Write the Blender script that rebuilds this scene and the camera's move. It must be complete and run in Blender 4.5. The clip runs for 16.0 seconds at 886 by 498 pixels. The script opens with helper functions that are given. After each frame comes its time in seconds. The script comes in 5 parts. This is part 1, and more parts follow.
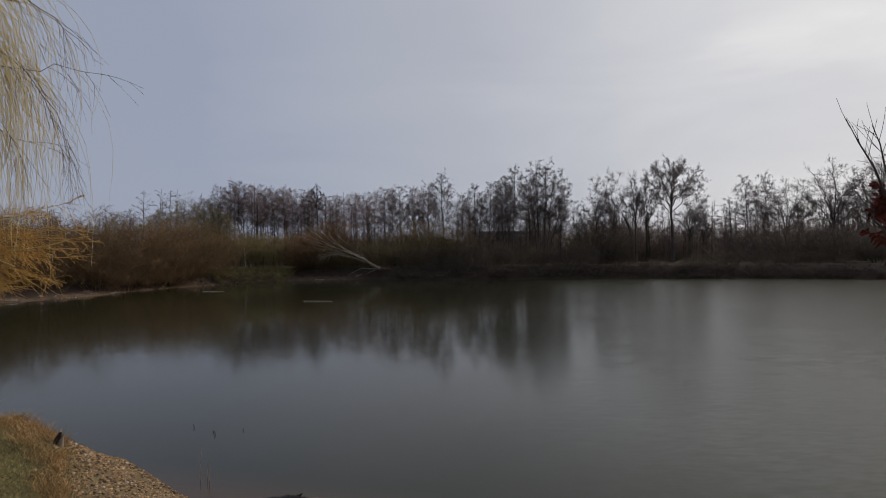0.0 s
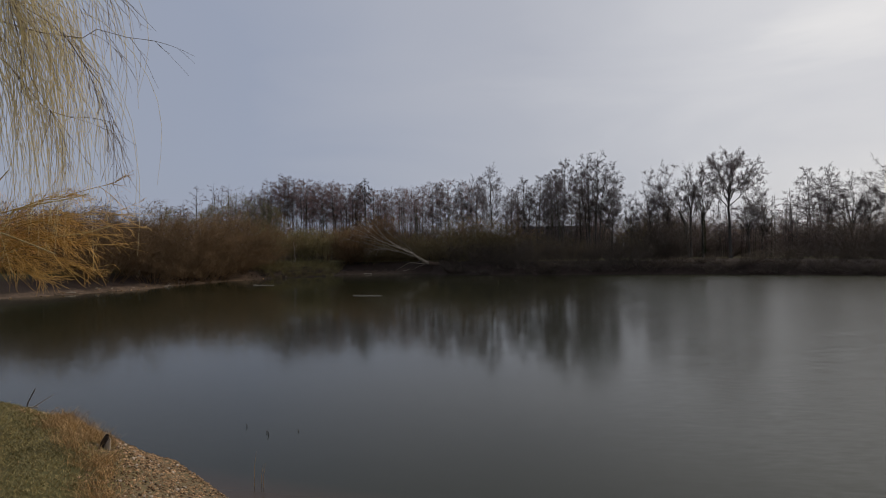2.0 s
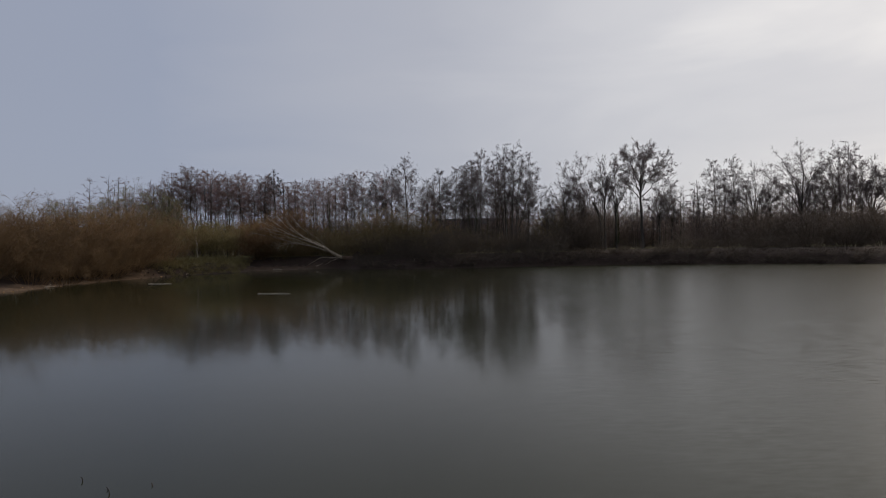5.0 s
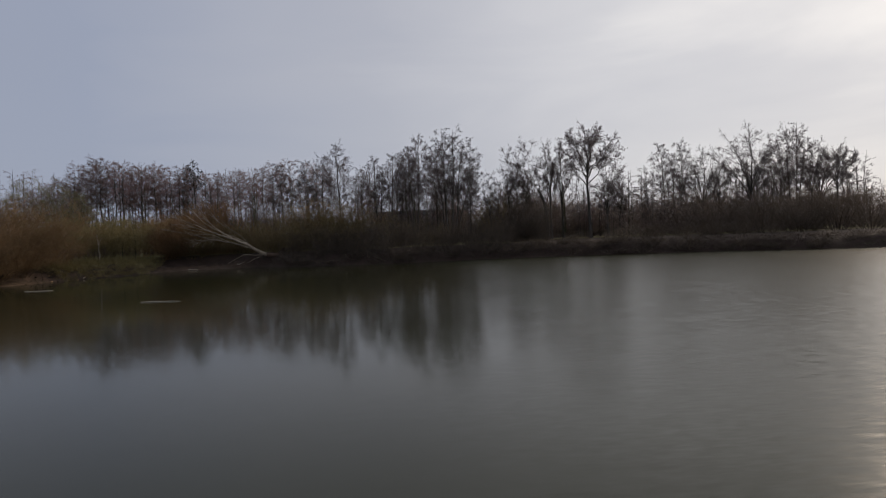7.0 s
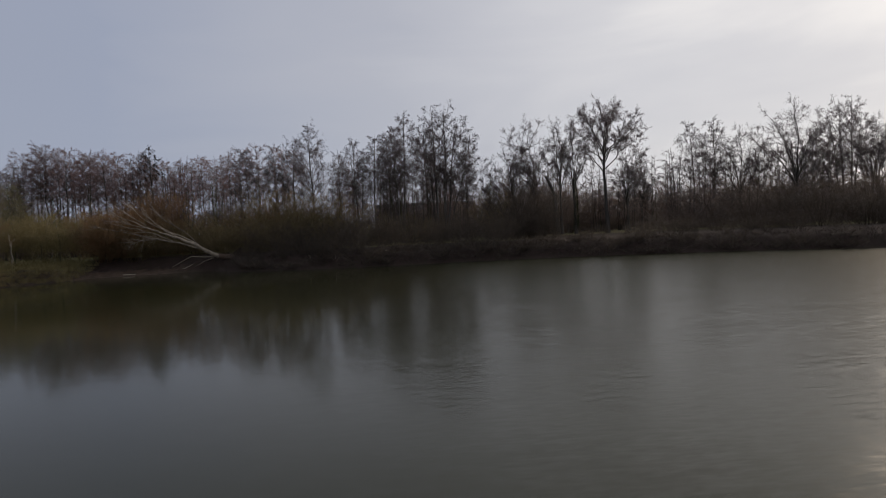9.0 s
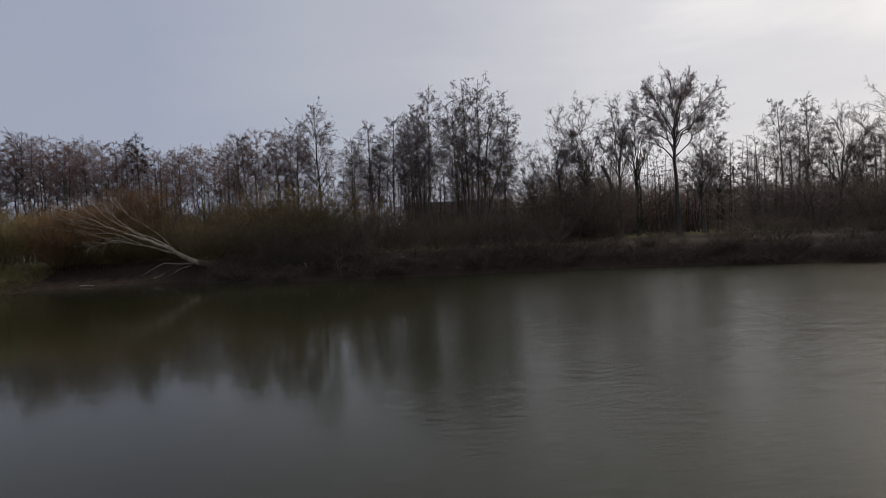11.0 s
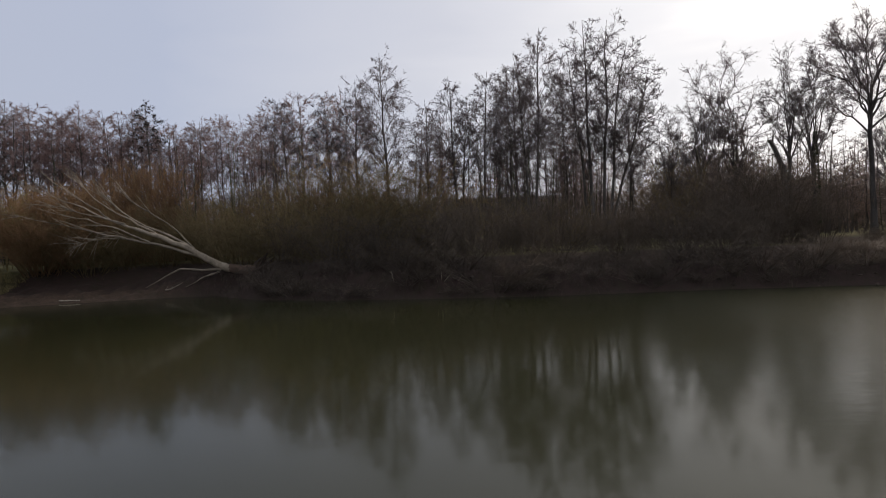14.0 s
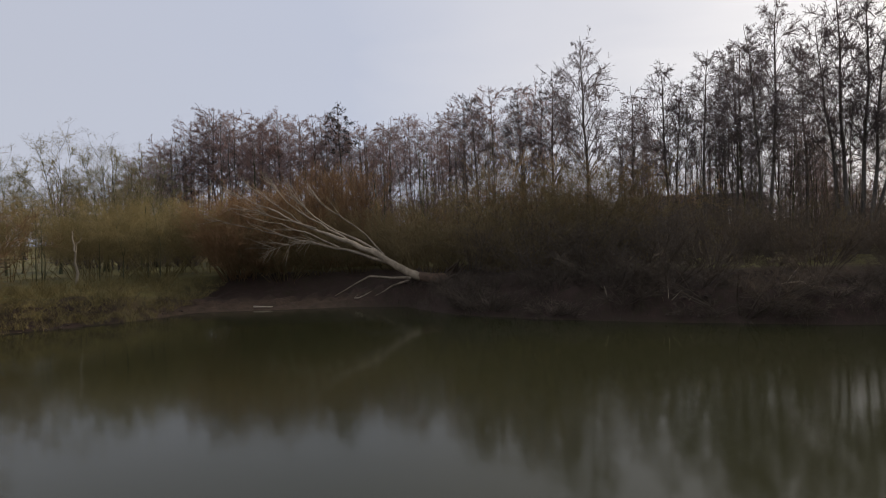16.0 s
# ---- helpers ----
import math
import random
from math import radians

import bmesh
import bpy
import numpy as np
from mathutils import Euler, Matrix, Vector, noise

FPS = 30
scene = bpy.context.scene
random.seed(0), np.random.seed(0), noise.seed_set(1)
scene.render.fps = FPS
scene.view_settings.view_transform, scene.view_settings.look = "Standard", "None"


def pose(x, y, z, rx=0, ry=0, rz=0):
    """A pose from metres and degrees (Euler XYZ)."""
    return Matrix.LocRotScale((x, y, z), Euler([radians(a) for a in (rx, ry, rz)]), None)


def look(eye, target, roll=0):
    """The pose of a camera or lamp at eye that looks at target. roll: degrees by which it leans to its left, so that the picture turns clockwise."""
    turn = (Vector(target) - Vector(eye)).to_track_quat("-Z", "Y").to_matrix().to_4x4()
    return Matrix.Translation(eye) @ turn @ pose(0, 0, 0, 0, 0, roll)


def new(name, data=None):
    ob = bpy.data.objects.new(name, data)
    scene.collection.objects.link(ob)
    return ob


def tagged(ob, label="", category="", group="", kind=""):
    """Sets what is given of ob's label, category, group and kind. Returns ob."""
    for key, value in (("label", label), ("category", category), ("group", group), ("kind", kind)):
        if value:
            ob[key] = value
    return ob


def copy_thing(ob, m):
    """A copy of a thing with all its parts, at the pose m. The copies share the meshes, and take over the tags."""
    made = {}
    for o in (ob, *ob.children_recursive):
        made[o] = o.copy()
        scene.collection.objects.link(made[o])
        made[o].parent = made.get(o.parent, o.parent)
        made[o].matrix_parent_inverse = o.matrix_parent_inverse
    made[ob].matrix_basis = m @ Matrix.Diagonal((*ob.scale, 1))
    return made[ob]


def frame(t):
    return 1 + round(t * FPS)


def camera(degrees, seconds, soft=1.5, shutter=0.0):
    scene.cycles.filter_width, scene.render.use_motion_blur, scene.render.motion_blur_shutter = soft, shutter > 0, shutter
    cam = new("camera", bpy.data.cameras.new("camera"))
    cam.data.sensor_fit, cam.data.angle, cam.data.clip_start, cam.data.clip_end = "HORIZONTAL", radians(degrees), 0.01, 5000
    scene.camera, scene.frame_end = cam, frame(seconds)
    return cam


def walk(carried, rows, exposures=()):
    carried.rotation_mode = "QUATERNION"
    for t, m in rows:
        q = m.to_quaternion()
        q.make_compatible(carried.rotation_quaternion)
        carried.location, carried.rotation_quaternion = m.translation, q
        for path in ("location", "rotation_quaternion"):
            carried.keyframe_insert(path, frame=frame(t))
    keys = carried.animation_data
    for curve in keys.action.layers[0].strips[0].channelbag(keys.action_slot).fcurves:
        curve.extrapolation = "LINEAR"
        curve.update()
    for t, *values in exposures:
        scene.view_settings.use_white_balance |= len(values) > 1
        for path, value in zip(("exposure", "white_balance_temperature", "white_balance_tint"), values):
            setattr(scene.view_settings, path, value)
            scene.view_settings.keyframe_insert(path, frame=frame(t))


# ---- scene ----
# ---- camera: metres, water level at z = 0, the pond lies ahead along +y ----
cam = camera(65.69, 16.0, soft=1.0)
ROWS = [
    (0.0, -0.000, 0.000, 3.437, 0.00, 0.24, 0.78),
    (0.5, -0.126, 0.115, 3.409, 2.82, 0.17, 0.65),
    (1.0, -0.250, 0.396, 3.372, 3.27, 0.07, 0.64),
    (1.5, -0.327, 0.691, 3.367, 3.50, -0.03, 0.64),
    (2.0, -0.388, 0.946, 3.369, 3.82, -0.12, 0.62),
    (2.5, -0.449, 1.134, 3.367, 4.33, -0.23, 0.65),
    (3.0, -0.472, 1.404, 3.387, 2.68, -0.34, 0.71),
    (3.5, -0.436, 1.580, 3.413, 1.63, -0.44, 0.80),
    (4.0, -0.387, 2.016, 3.382, 1.07, -0.52, 0.91),
    (4.5, -0.422, 2.689, 3.302, 0.41, -0.61, 1.00),
    (5.0, -0.358, 3.705, 3.330, -3.19, -0.79, 1.20),
    (7.5, 2.765, 13.092, 3.222, -7.63, -1.72, 2.36),
    (8.0, 4.329, 16.435, 3.307, -7.13, -1.93, 2.47),
    (8.5, 5.134, 19.754, 3.368, -6.80, -2.07, 2.65),
    (11.0, 7.529, 36.509, 3.342, -3.44, -1.95, 2.65),
    (11.5, 7.045, 39.353, 3.257, -2.57, -1.98, 2.65),
    (12.0, 6.230, 42.097, 3.301, -1.91, -1.94, 2.58),
    (12.5, 5.205, 44.914, 3.238, -1.88, -1.84, 2.49),
    (13.0, 4.096, 47.668, 3.230, -2.01, -1.84, 2.36),
    (13.5, 3.012, 50.345, 3.173, -2.08, -1.84, 2.26),
    (14.0, 1.884, 52.915, 3.180, -2.34, -1.89, 2.22),
    (14.5, 1.013, 55.248, 3.346, -2.91, -1.83, 2.19),
    (15.0, 0.454, 56.632, 3.606, -2.37, -1.74, 2.19),
    (15.5, 0.370, 57.179, 3.656, 3.89, -1.49, 2.13),
    (16.0, 0.367, 57.199, 3.579, 12.40, -1.48, 2.09),
]
walk(cam, [(t, pose(x, y, z, 90 + pitch, roll, yaw)) for t, x, y, z, yaw, pitch, roll in ROWS],
     exposures=[(0, -0.03, 6500, 12), (8.5, 0.0, 6550, 13), (11, 0.1, 6600, 13), (13.5, 0.42, 6700, 13), (15, 0.68, 6800, 13), (16, 0.66, 7000, 13)])

# ---- sky, sun ----
SUN_AZ, SUN_EL = radians(48), radians(24)          # azimuth from +y towards +x
SUN = Vector((math.sin(SUN_AZ) * math.cos(SUN_EL), math.cos(SUN_AZ) * math.cos(SUN_EL), math.sin(SUN_EL)))


def node(tree, kind, **values):
    n = tree.nodes.new(kind)
    for key, value in values.items():
        n.inputs[key].default_value = value
    return n


def ramp(tree, fac, stops):
    r = tree.nodes.new("ShaderNodeValToRGB")
    while len(r.color_ramp.elements) < len(stops):
        r.color_ramp.elements.new(0.5)
    for e, (p, c) in zip(r.color_ramp.elements, stops):
        e.position, e.color = p, (*c, 1)
    tree.links.new(fac, r.inputs[0])
    return r


def mixed(tree, fac, a, b, blend="MIX"):
    """Mix of two colours; each may be a socket or a colour, fac a socket or a number."""
    m = tree.nodes.new("ShaderNodeMix")
    m.data_type, m.blend_type = "RGBA", blend
    for socket, value in ((m.inputs[0], fac), (m.inputs[6], a), (m.inputs[7], b)):
        if isinstance(value, (int, float)):
            socket.default_value = value
        elif isinstance(value, (tuple, list)):
            socket.default_value = (*value, 1)
        else:
            tree.links.new(value, socket)
    return m.outputs[2]


def maths(tree, op, a, b=0.0, clamp=False):
    m = tree.nodes.new("ShaderNodeMath")
    m.operation, m.use_clamp = op, clamp
    for socket, value in ((m.inputs[0], a), (m.inputs[1], b)):
        if isinstance(value, (int, float)):
            socket.default_value = value
        else:
            tree.links.new(value, socket)
    return m.outputs[0]


world = bpy.data.worlds.new("overcast_sky")
scene.world = world
world.use_nodes = True
wt = world.node_tree
wt.nodes.clear()
sky = node(wt, "ShaderNodeTexSky")
sky.sky_type, sky.sun_disc, sky.sun_elevation, sky.sun_rotation = "NISHITA", False, SUN_EL, SUN_AZ
coord = node(wt, "ShaderNodeTexCoord")
dotp = wt.nodes.new("ShaderNodeVectorMath")
dotp.operation = "DOT_PRODUCT"
dotp.inputs[1].default_value = SUN
wt.links.new(coord.outputs["Generated"], dotp.inputs[0])
glow = maths(wt, "MULTIPLY_ADD", dotp.outputs["Value"], 0.5)
glow.node.inputs[2].default_value = 0.5
stretch = node(wt, "ShaderNodeMapping")
stretch.inputs["Scale"].default_value = (1.0, 1.0, 3.6)
wt.links.new(coord.outputs["Generated"], stretch.inputs[0])
deck = node(wt, "ShaderNodeTexNoise", Scale=2.1, Detail=5.0, Roughness=0.5, Distortion=0.5)
wt.links.new(stretch.outputs[0], deck.inputs["Vector"])
bright = maths(wt, "ADD", glow, maths(wt, "MULTIPLY", maths(wt, "SUBTRACT", deck.outputs[0], 0.5), 0.14))
cloud = ramp(wt, bright, [(0.0, (0.32, 0.345, 0.40)), (0.72, (0.335, 0.38, 0.48)), (0.86, (0.46, 0.485, 0.545)), (0.955, (0.67, 0.68, 0.70)), (1.0, (0.92, 0.91, 0.88))])
dim = mixed(wt, 1.0, sky.outputs[0], (0.05, 0.05, 0.05), "MULTIPLY")
total = mixed(wt, 0.9, dim, cloud.outputs[0])
bg = node(wt, "ShaderNodeBackground", Strength=1.0)
wt.links.new(total, bg.inputs[0])
wt.links.new(bg.outputs[0], node(wt, "ShaderNodeOutputWorld").inputs[0])

sun = new("sun", bpy.data.lights.new("sun", "SUN"))
sun.data.energy, sun.data.angle, sun.data.color = 1.65, radians(9), (1.0, 0.84, 0.65)
sun.matrix_basis = look(SUN * 50, (0, 0, 0))


# ---- materials ----
def material(name, dark, light, scale=3.0, rough=0.85, bump=0.3, vary=0.25, stretch_z=1.0, patch=None, pieces=0.0, thin=0.0):
    """Mottled natural surface: two noises in metres, a random shade for each object, fine relief."""
    m = bpy.data.materials.new(name)
    m.use_nodes = True
    t = m.node_tree
    b = t.nodes["Principled BSDF"]
    place = node(t, "ShaderNodeTexCoord")
    mp = node(t, "ShaderNodeMapping")
    mp.inputs["Scale"].default_value = (1, 1, stretch_z)
    t.links.new(place.outputs["Object"], mp.inputs[0])
    big = node(t, "ShaderNodeTexNoise", Scale=scale, Detail=5.0, Roughness=0.6)
    fine = node(t, "ShaderNodeTexNoise", Scale=scale * 11, Detail=4.0, Roughness=0.65)
    for n in (big, fine):
        t.links.new(mp.outputs[0], n.inputs["Vector"])
    both = maths(t, "ADD", maths(t, "MULTIPLY", big.outputs[0], 0.6), maths(t, "MULTIPLY", fine.outputs[0], 0.4))
    col = ramp(t, both, [(0.36, dark), (0.64, light)]).outputs[0]
    if patch:
        wide = node(t, "ShaderNodeTexNoise", Scale=scale * 0.17, Detail=3.0)
        t.links.new(mp.outputs[0], wide.inputs["Vector"])
        col = mixed(t, ramp(t, wide.outputs[0], [(0.47, (0, 0, 0)), (0.6, (1, 1, 1))]).outputs[0], col, patch)
    if vary:
        info = node(t, "ShaderNodeObjectInfo")
        shade = maths(t, "MULTIPLY_ADD", info.outputs["Random"], vary * 2)
        shade.node.inputs[2].default_value = 1 - vary
        grey = node(t, "ShaderNodeCombineColor")
        for k in range(3):
            t.links.new(shade, grey.inputs[k])
        col = mixed(t, 1.0, col, grey.outputs[0], "MULTIPLY")
    if pieces:
        geo = node(t, "ShaderNodeNewGeometry")
        shade = maths(t, "MULTIPLY_ADD", geo.outputs["Random Per Island"], pieces * 2)
        shade.node.inputs[2].default_value = 1 - pieces
        grey = node(t, "ShaderNodeCombineColor")
        for k in range(3):
            t.links.new(shade, grey.inputs[k])
        col = mixed(t, 1.0, col, grey.outputs[0], "MULTIPLY")
    t.links.new(col, b.inputs["Base Color"])
    b.inputs["Roughness"].default_value = rough
    b.inputs["Specular IOR Level"].default_value = 0.25
    if bump:
        relief = node(t, "ShaderNodeBump", Strength=bump, Distance=0.02)
        t.links.new(both, relief.inputs["Height"])
        t.links.new(relief.outputs[0], b.inputs["Normal"])
    if thin:
        through_light = node(t, "ShaderNodeBsdfTranslucent")
        t.links.new(col, through_light.inputs[0])
        both_sides = node(t, "ShaderNodeMixShader", Fac=thin)
        t.links.new(b.outputs[0], both_sides.inputs[1])
        t.links.new(through_light.outputs[0], both_sides.inputs[2])
        t.links.new(both_sides.outputs[0], t.nodes["Material Output"].inputs[0])
    return m


BARK = material("dark_bark", (0.045, 0.039, 0.035), (0.14, 0.125, 0.11), 2.5, stretch_z=0.3, bump=0.6)
BARK_GREEN = material("mossy_bark", (0.035, 0.037, 0.022), (0.11, 0.115, 0.06), 2.5, stretch_z=0.3, bump=0.6)
TWIG = material("alder_twig", (0.08, 0.066, 0.069), (0.175, 0.146, 0.148), 0.6, bump=0, vary=0.3, thin=0.36)
TWIG_RED = material("reddish_twig", (0.155, 0.105, 0.099), (0.285, 0.20, 0.185), 0.6, bump=0, vary=0.25, thin=0.42)
TWIG_PALE = material("pale_willow_twig", (0.16, 0.14, 0.08), (0.28, 0.25, 0.15), 0.6, bump=0, vary=0.2, thin=0.42)
CONE = material("alder_cone", (0.025, 0.02, 0.017), (0.06, 0.048, 0.04), 5, bump=0)
BUSH_BROWN = material("brown_shrub_twig", (0.155, 0.100, 0.052), (0.285, 0.19, 0.105), 0.5, bump=0, vary=0.3, thin=0.42)
BUSH_OLIVE = material("olive_shrub_twig", (0.13, 0.101, 0.05), (0.25, 0.195, 0.102), 0.5, bump=0, vary=0.25, thin=0.42)
BUSH_RUST = material("rust_shrub_twig", (0.17, 0.105, 0.056), (0.30, 0.19, 0.105), 0.5, bump=0, vary=0.2, thin=0.42)
BUSH_DARK = material("dark_shrub_twig", (0.075, 0.060, 0.046), (0.15, 0.12, 0.092), 0.5, bump=0, vary=0.25, thin=0.35)
BUSH_HEDGE = material("hedge_twig", (0.13, 0.10, 0.084), (0.25, 0.20, 0.168), 0.5, bump=0, vary=0.25, thin=0.42)
BUSH_MEADOW = material("meadow_willow_twig", (0.158, 0.128, 0.058), (0.285, 0.232, 0.112), 0.5, bump=0, vary=0.25, thin=0.42)
IVY = material("ivy_leaf", (0.025, 0.032, 0.015), (0.065, 0.075, 0.035), 4, bump=0, vary=0.1)
WHIP = material("willow_whip", (0.40, 0.32, 0.15), (0.66, 0.55, 0.29), 1.5, bump=0, rough=0.6)
WHIP_BROWN = material("brown_willow_twig", (0.10, 0.075, 0.05), (0.24, 0.18, 0.115), 1.5, bump=0, rough=0.6)
WHIP_GOLD = material("golden_willow_twig", (0.46, 0.25, 0.055), (0.75, 0.47, 0.145), 1.5, bump=0, rough=0.55)
DEADWOOD = material("bleached_wood", (0.24, 0.20, 0.145), (0.46, 0.39, 0.30), 3, stretch_z=0.6)
TRUNK_FALLEN = material("fallen_bark", (0.15, 0.12, 0.085), (0.38, 0.31, 0.225), 3, stretch_z=0.6)
ROOT = material("muddy_root", (0.03, 0.022, 0.016), (0.08, 0.055, 0.04), 4)
DEAD_WEED = material("dead_weed_blade", (0.045, 0.034, 0.027), (0.11, 0.083, 0.063), 2, bump=0, vary=0, pieces=0.4)
CLOD = material("bank_clod", (0.03, 0.022, 0.018), (0.09, 0.066, 0.05), 4, vary=0, pieces=0.5)
MUDDY = material("muddy_bark", (0.08, 0.052, 0.036), (0.18, 0.12, 0.085), 4)
GRASS = material("lawn_grass_blade", (0.19, 0.155, 0.058), (0.42, 0.345, 0.15), 4, bump=0, vary=0, pieces=0.45)
STRAW = material("dry_grass_blade", (0.30, 0.18, 0.07), (0.56, 0.37, 0.17), 3, bump=0, vary=0, pieces=0.35)
SEDGE = material("bank_sedge_blade", (0.115, 0.094, 0.038), (0.28, 0.225, 0.095), 2, bump=0, vary=0, pieces=0.4)
PEBBLE = material("pond_pebble", (0.11, 0.062, 0.03), (0.46, 0.30, 0.16), 9, bump=0.2, vary=0, pieces=0.9)
PALE_STONE = material("pale_stone", (0.34, 0.27, 0.19), (0.62, 0.53, 0.42), 9, bump=0.2, vary=0, pieces=0.3)
COPPER = material("copper_leaf", (0.10, 0.022, 0.018), (0.20, 0.055, 0.038), 8, bump=0, vary=0.1)
RAIL = material("weathered_rail", (0.10, 0.075, 0.05), (0.2, 0.16, 0.11), 3)
BARN_WALL = material("dark_barn_boards", (0.014, 0.013, 0.013), (0.032, 0.029, 0.029), 1.2)
BARN_ROOF = material("dark_barn_roof", (0.02, 0.019, 0.02), (0.045, 0.042, 0.042), 1.2)
WHITE = material("white_board", (0.6, 0.6, 0.58), (0.78, 0.78, 0.76), 3)


def ground_material():
    m = bpy.data.materials.new("meadow_and_bank")
    m.use_nodes = True
    t = m.node_tree
    b = t.nodes["Principled BSDF"]
    place = node(t, "ShaderNodeTexCoord")
    noises = []
    for s in (0.25, 2.2, 14.0):
        n = node(t, "ShaderNodeTexNoise", Scale=s, Detail=5.0, Roughness=0.62)
        t.links.new(place.outputs["Object"], n.inputs["Vector"])
        noises.append(n.outputs[0])
    blend = maths(t, "ADD", maths(t, "MULTIPLY", noises[1], 0.5), maths(t, "MULTIPLY", noises[2], 0.5))
    turf = ramp(t, blend, [(0.36, (0.095, 0.088, 0.03)), (0.5, (0.165, 0.148, 0.054)), (0.66, (0.24, 0.215, 0.09))]).outputs[0]
    turf = mixed(t, ramp(t, noises[0], [(0.42, (0, 0, 0)), (0.62, (1, 1, 1))]).outputs[0], turf, (0.10, 0.088, 0.038))
    soil = ramp(t, blend, [(0.36, (0.013, 0.009, 0.0075)), (0.64, (0.056, 0.034, 0.026))]).outputs[0]
    sand = ramp(t, blend, [(0.36, (0.12, 0.078, 0.045)), (0.64, (0.32, 0.22, 0.14))]).outputs[0]
    masks = {}
    for name in ("soil", "sand"):
        share = node(t, "ShaderNodeAttribute")
        share.attribute_name = name
        masks[name] = share.outputs["Fac"]
    rag = maths(t, "MULTIPLY", maths(t, "SUBTRACT", blend, 0.5), 1.6)
    col = mixed(t, maths(t, "ADD", masks["soil"], maths(t, "MULTIPLY", rag, masks["soil"]), True), turf, soil)
    col = mixed(t, maths(t, "ADD", masks["sand"], maths(t, "MULTIPLY", rag, masks["sand"]), True), col, sand)
    t.links.new(col, b.inputs["Base Color"])
    b.inputs["Roughness"].default_value = 0.9
    b.inputs["Specular IOR Level"].default_value = 0.2
    relief = node(t, "ShaderNodeBump", Strength=0.7, Distance=0.06)
    t.links.new(blend, relief.inputs["Height"])
    t.links.new(relief.outputs[0], b.inputs["Normal"])
    return m


def water_material():
    """Murky still water: mirror with fine ripples, livelier in wind patches."""
    m = bpy.data.materials.new("pond_water")
    m.use_nodes = True
    t = m.node_tree
    b = t.nodes["Principled BSDF"]
    b.inputs["Specular IOR Level"].default_value = 0.22
    b.inputs["IOR"].default_value = 1.333
    place = node(t, "ShaderNodeTexCoord")
    geo = node(t, "ShaderNodeNewGeometry")
    sep = node(t, "ShaderNodeSeparateXYZ")
    t.links.new(place.outputs["Object"], sep.inputs[0])
    tilt = None
    crest = node(t, "ShaderNodeMapping")
    crest.inputs["Rotation"].default_value = (0, 0, radians(12))
    crest.inputs["Scale"].default_value = (0.4, 1.25, 1)
    t.links.new(place.outputs["Object"], crest.inputs[0])
    for scale, amount in ((0.4, 0.003), (4.2, 0.009), (9.0, 0.016)):
        n = node(t, "ShaderNodeTexNoise", Scale=scale, Detail=2.0, Roughness=0.5)
        t.links.new(crest.outputs[0], n.inputs["Vector"])
        centred = t.nodes.new("ShaderNodeVectorMath")
        centred.operation = "MULTIPLY_ADD"
        t.links.new(n.outputs["Color"], centred.inputs[0])
        centred.inputs[1].default_value = (0.6 * amount, 1.2 * amount, 0)
        centred.inputs[2].default_value = (-0.3 * amount, -0.6 * amount, 0)
        if tilt is None:
            tilt = centred.outputs[0]
        else:
            add = t.nodes.new("ShaderNodeVectorMath")
            t.links.new(tilt, add.inputs[0])
            t.links.new(centred.outputs[0], add.inputs[1])
            tilt = add.outputs[0]
    wind = node(t, "ShaderNodeTexNoise", Scale=0.07, Detail=3.0)
    t.links.new(place.outputs["Object"], wind.inputs["Vector"])
    across = maths(t, "SUBTRACT", maths(t, "MULTIPLY", sep.outputs[0], 0.085), maths(t, "MULTIPLY", sep.outputs[1], 0.0085))
    breeze = maths(t, "ADD", maths(t, "ADD", across, 0.2), maths(t, "MULTIPLY", wind.outputs[0], 0.5))
    calm = ramp(t, breeze, [(0.30, (0.55, 0.55, 0.55)), (1.0, (1, 1, 1))])
    calm.color_ramp.interpolation = "EASE"
    strength = calm.outputs[0]
    gain = maths(t, "MULTIPLY", maths(t, "POWER", strength, 4.0), 9.0)
    scaled = t.nodes.new("ShaderNodeVectorMath")
    scaled.operation = "SCALE"
    t.links.new(tilt, scaled.inputs[0])
    t.links.new(gain, scaled.inputs["Scale"])
    add = t.nodes.new("ShaderNodeVectorMath")
    t.links.new(geo.outputs["Normal"], add.inputs[0])
    t.links.new(scaled.outputs[0], add.inputs[1])
    unit = t.nodes.new("ShaderNodeVectorMath")
    unit.operation = "NORMALIZE"
    t.links.new(add.outputs[0], unit.inputs[0])
    t.links.new(unit.outputs[0], b.inputs["Normal"])
    off = maths(t, "SUBTRACT", maths(t, "ADD", sep.outputs[1], maths(t, "MULTIPLY", sep.outputs[0], 0.367)), maths(t, "MULTIPLY", wind.outputs[0], 1.0))
    silt = ramp(t, maths(t, "MULTIPLY", off, 0.1), [(0.82, (0.075, 0.046, 0.024)), (0.92, (0.026, 0.027, 0.012))])
    t.links.new(silt.outputs[0], b.inputs["Base Color"])
    ruffled = maths(t, "MULTIPLY_ADD", maths(t, "POWER", strength, 2.0), 0.22)
    ruffled.node.inputs[2].default_value = 0.016
    t.links.new(ruffled, b.inputs["Roughness"])
    return m


GROUND, WATER = ground_material(), water_material()

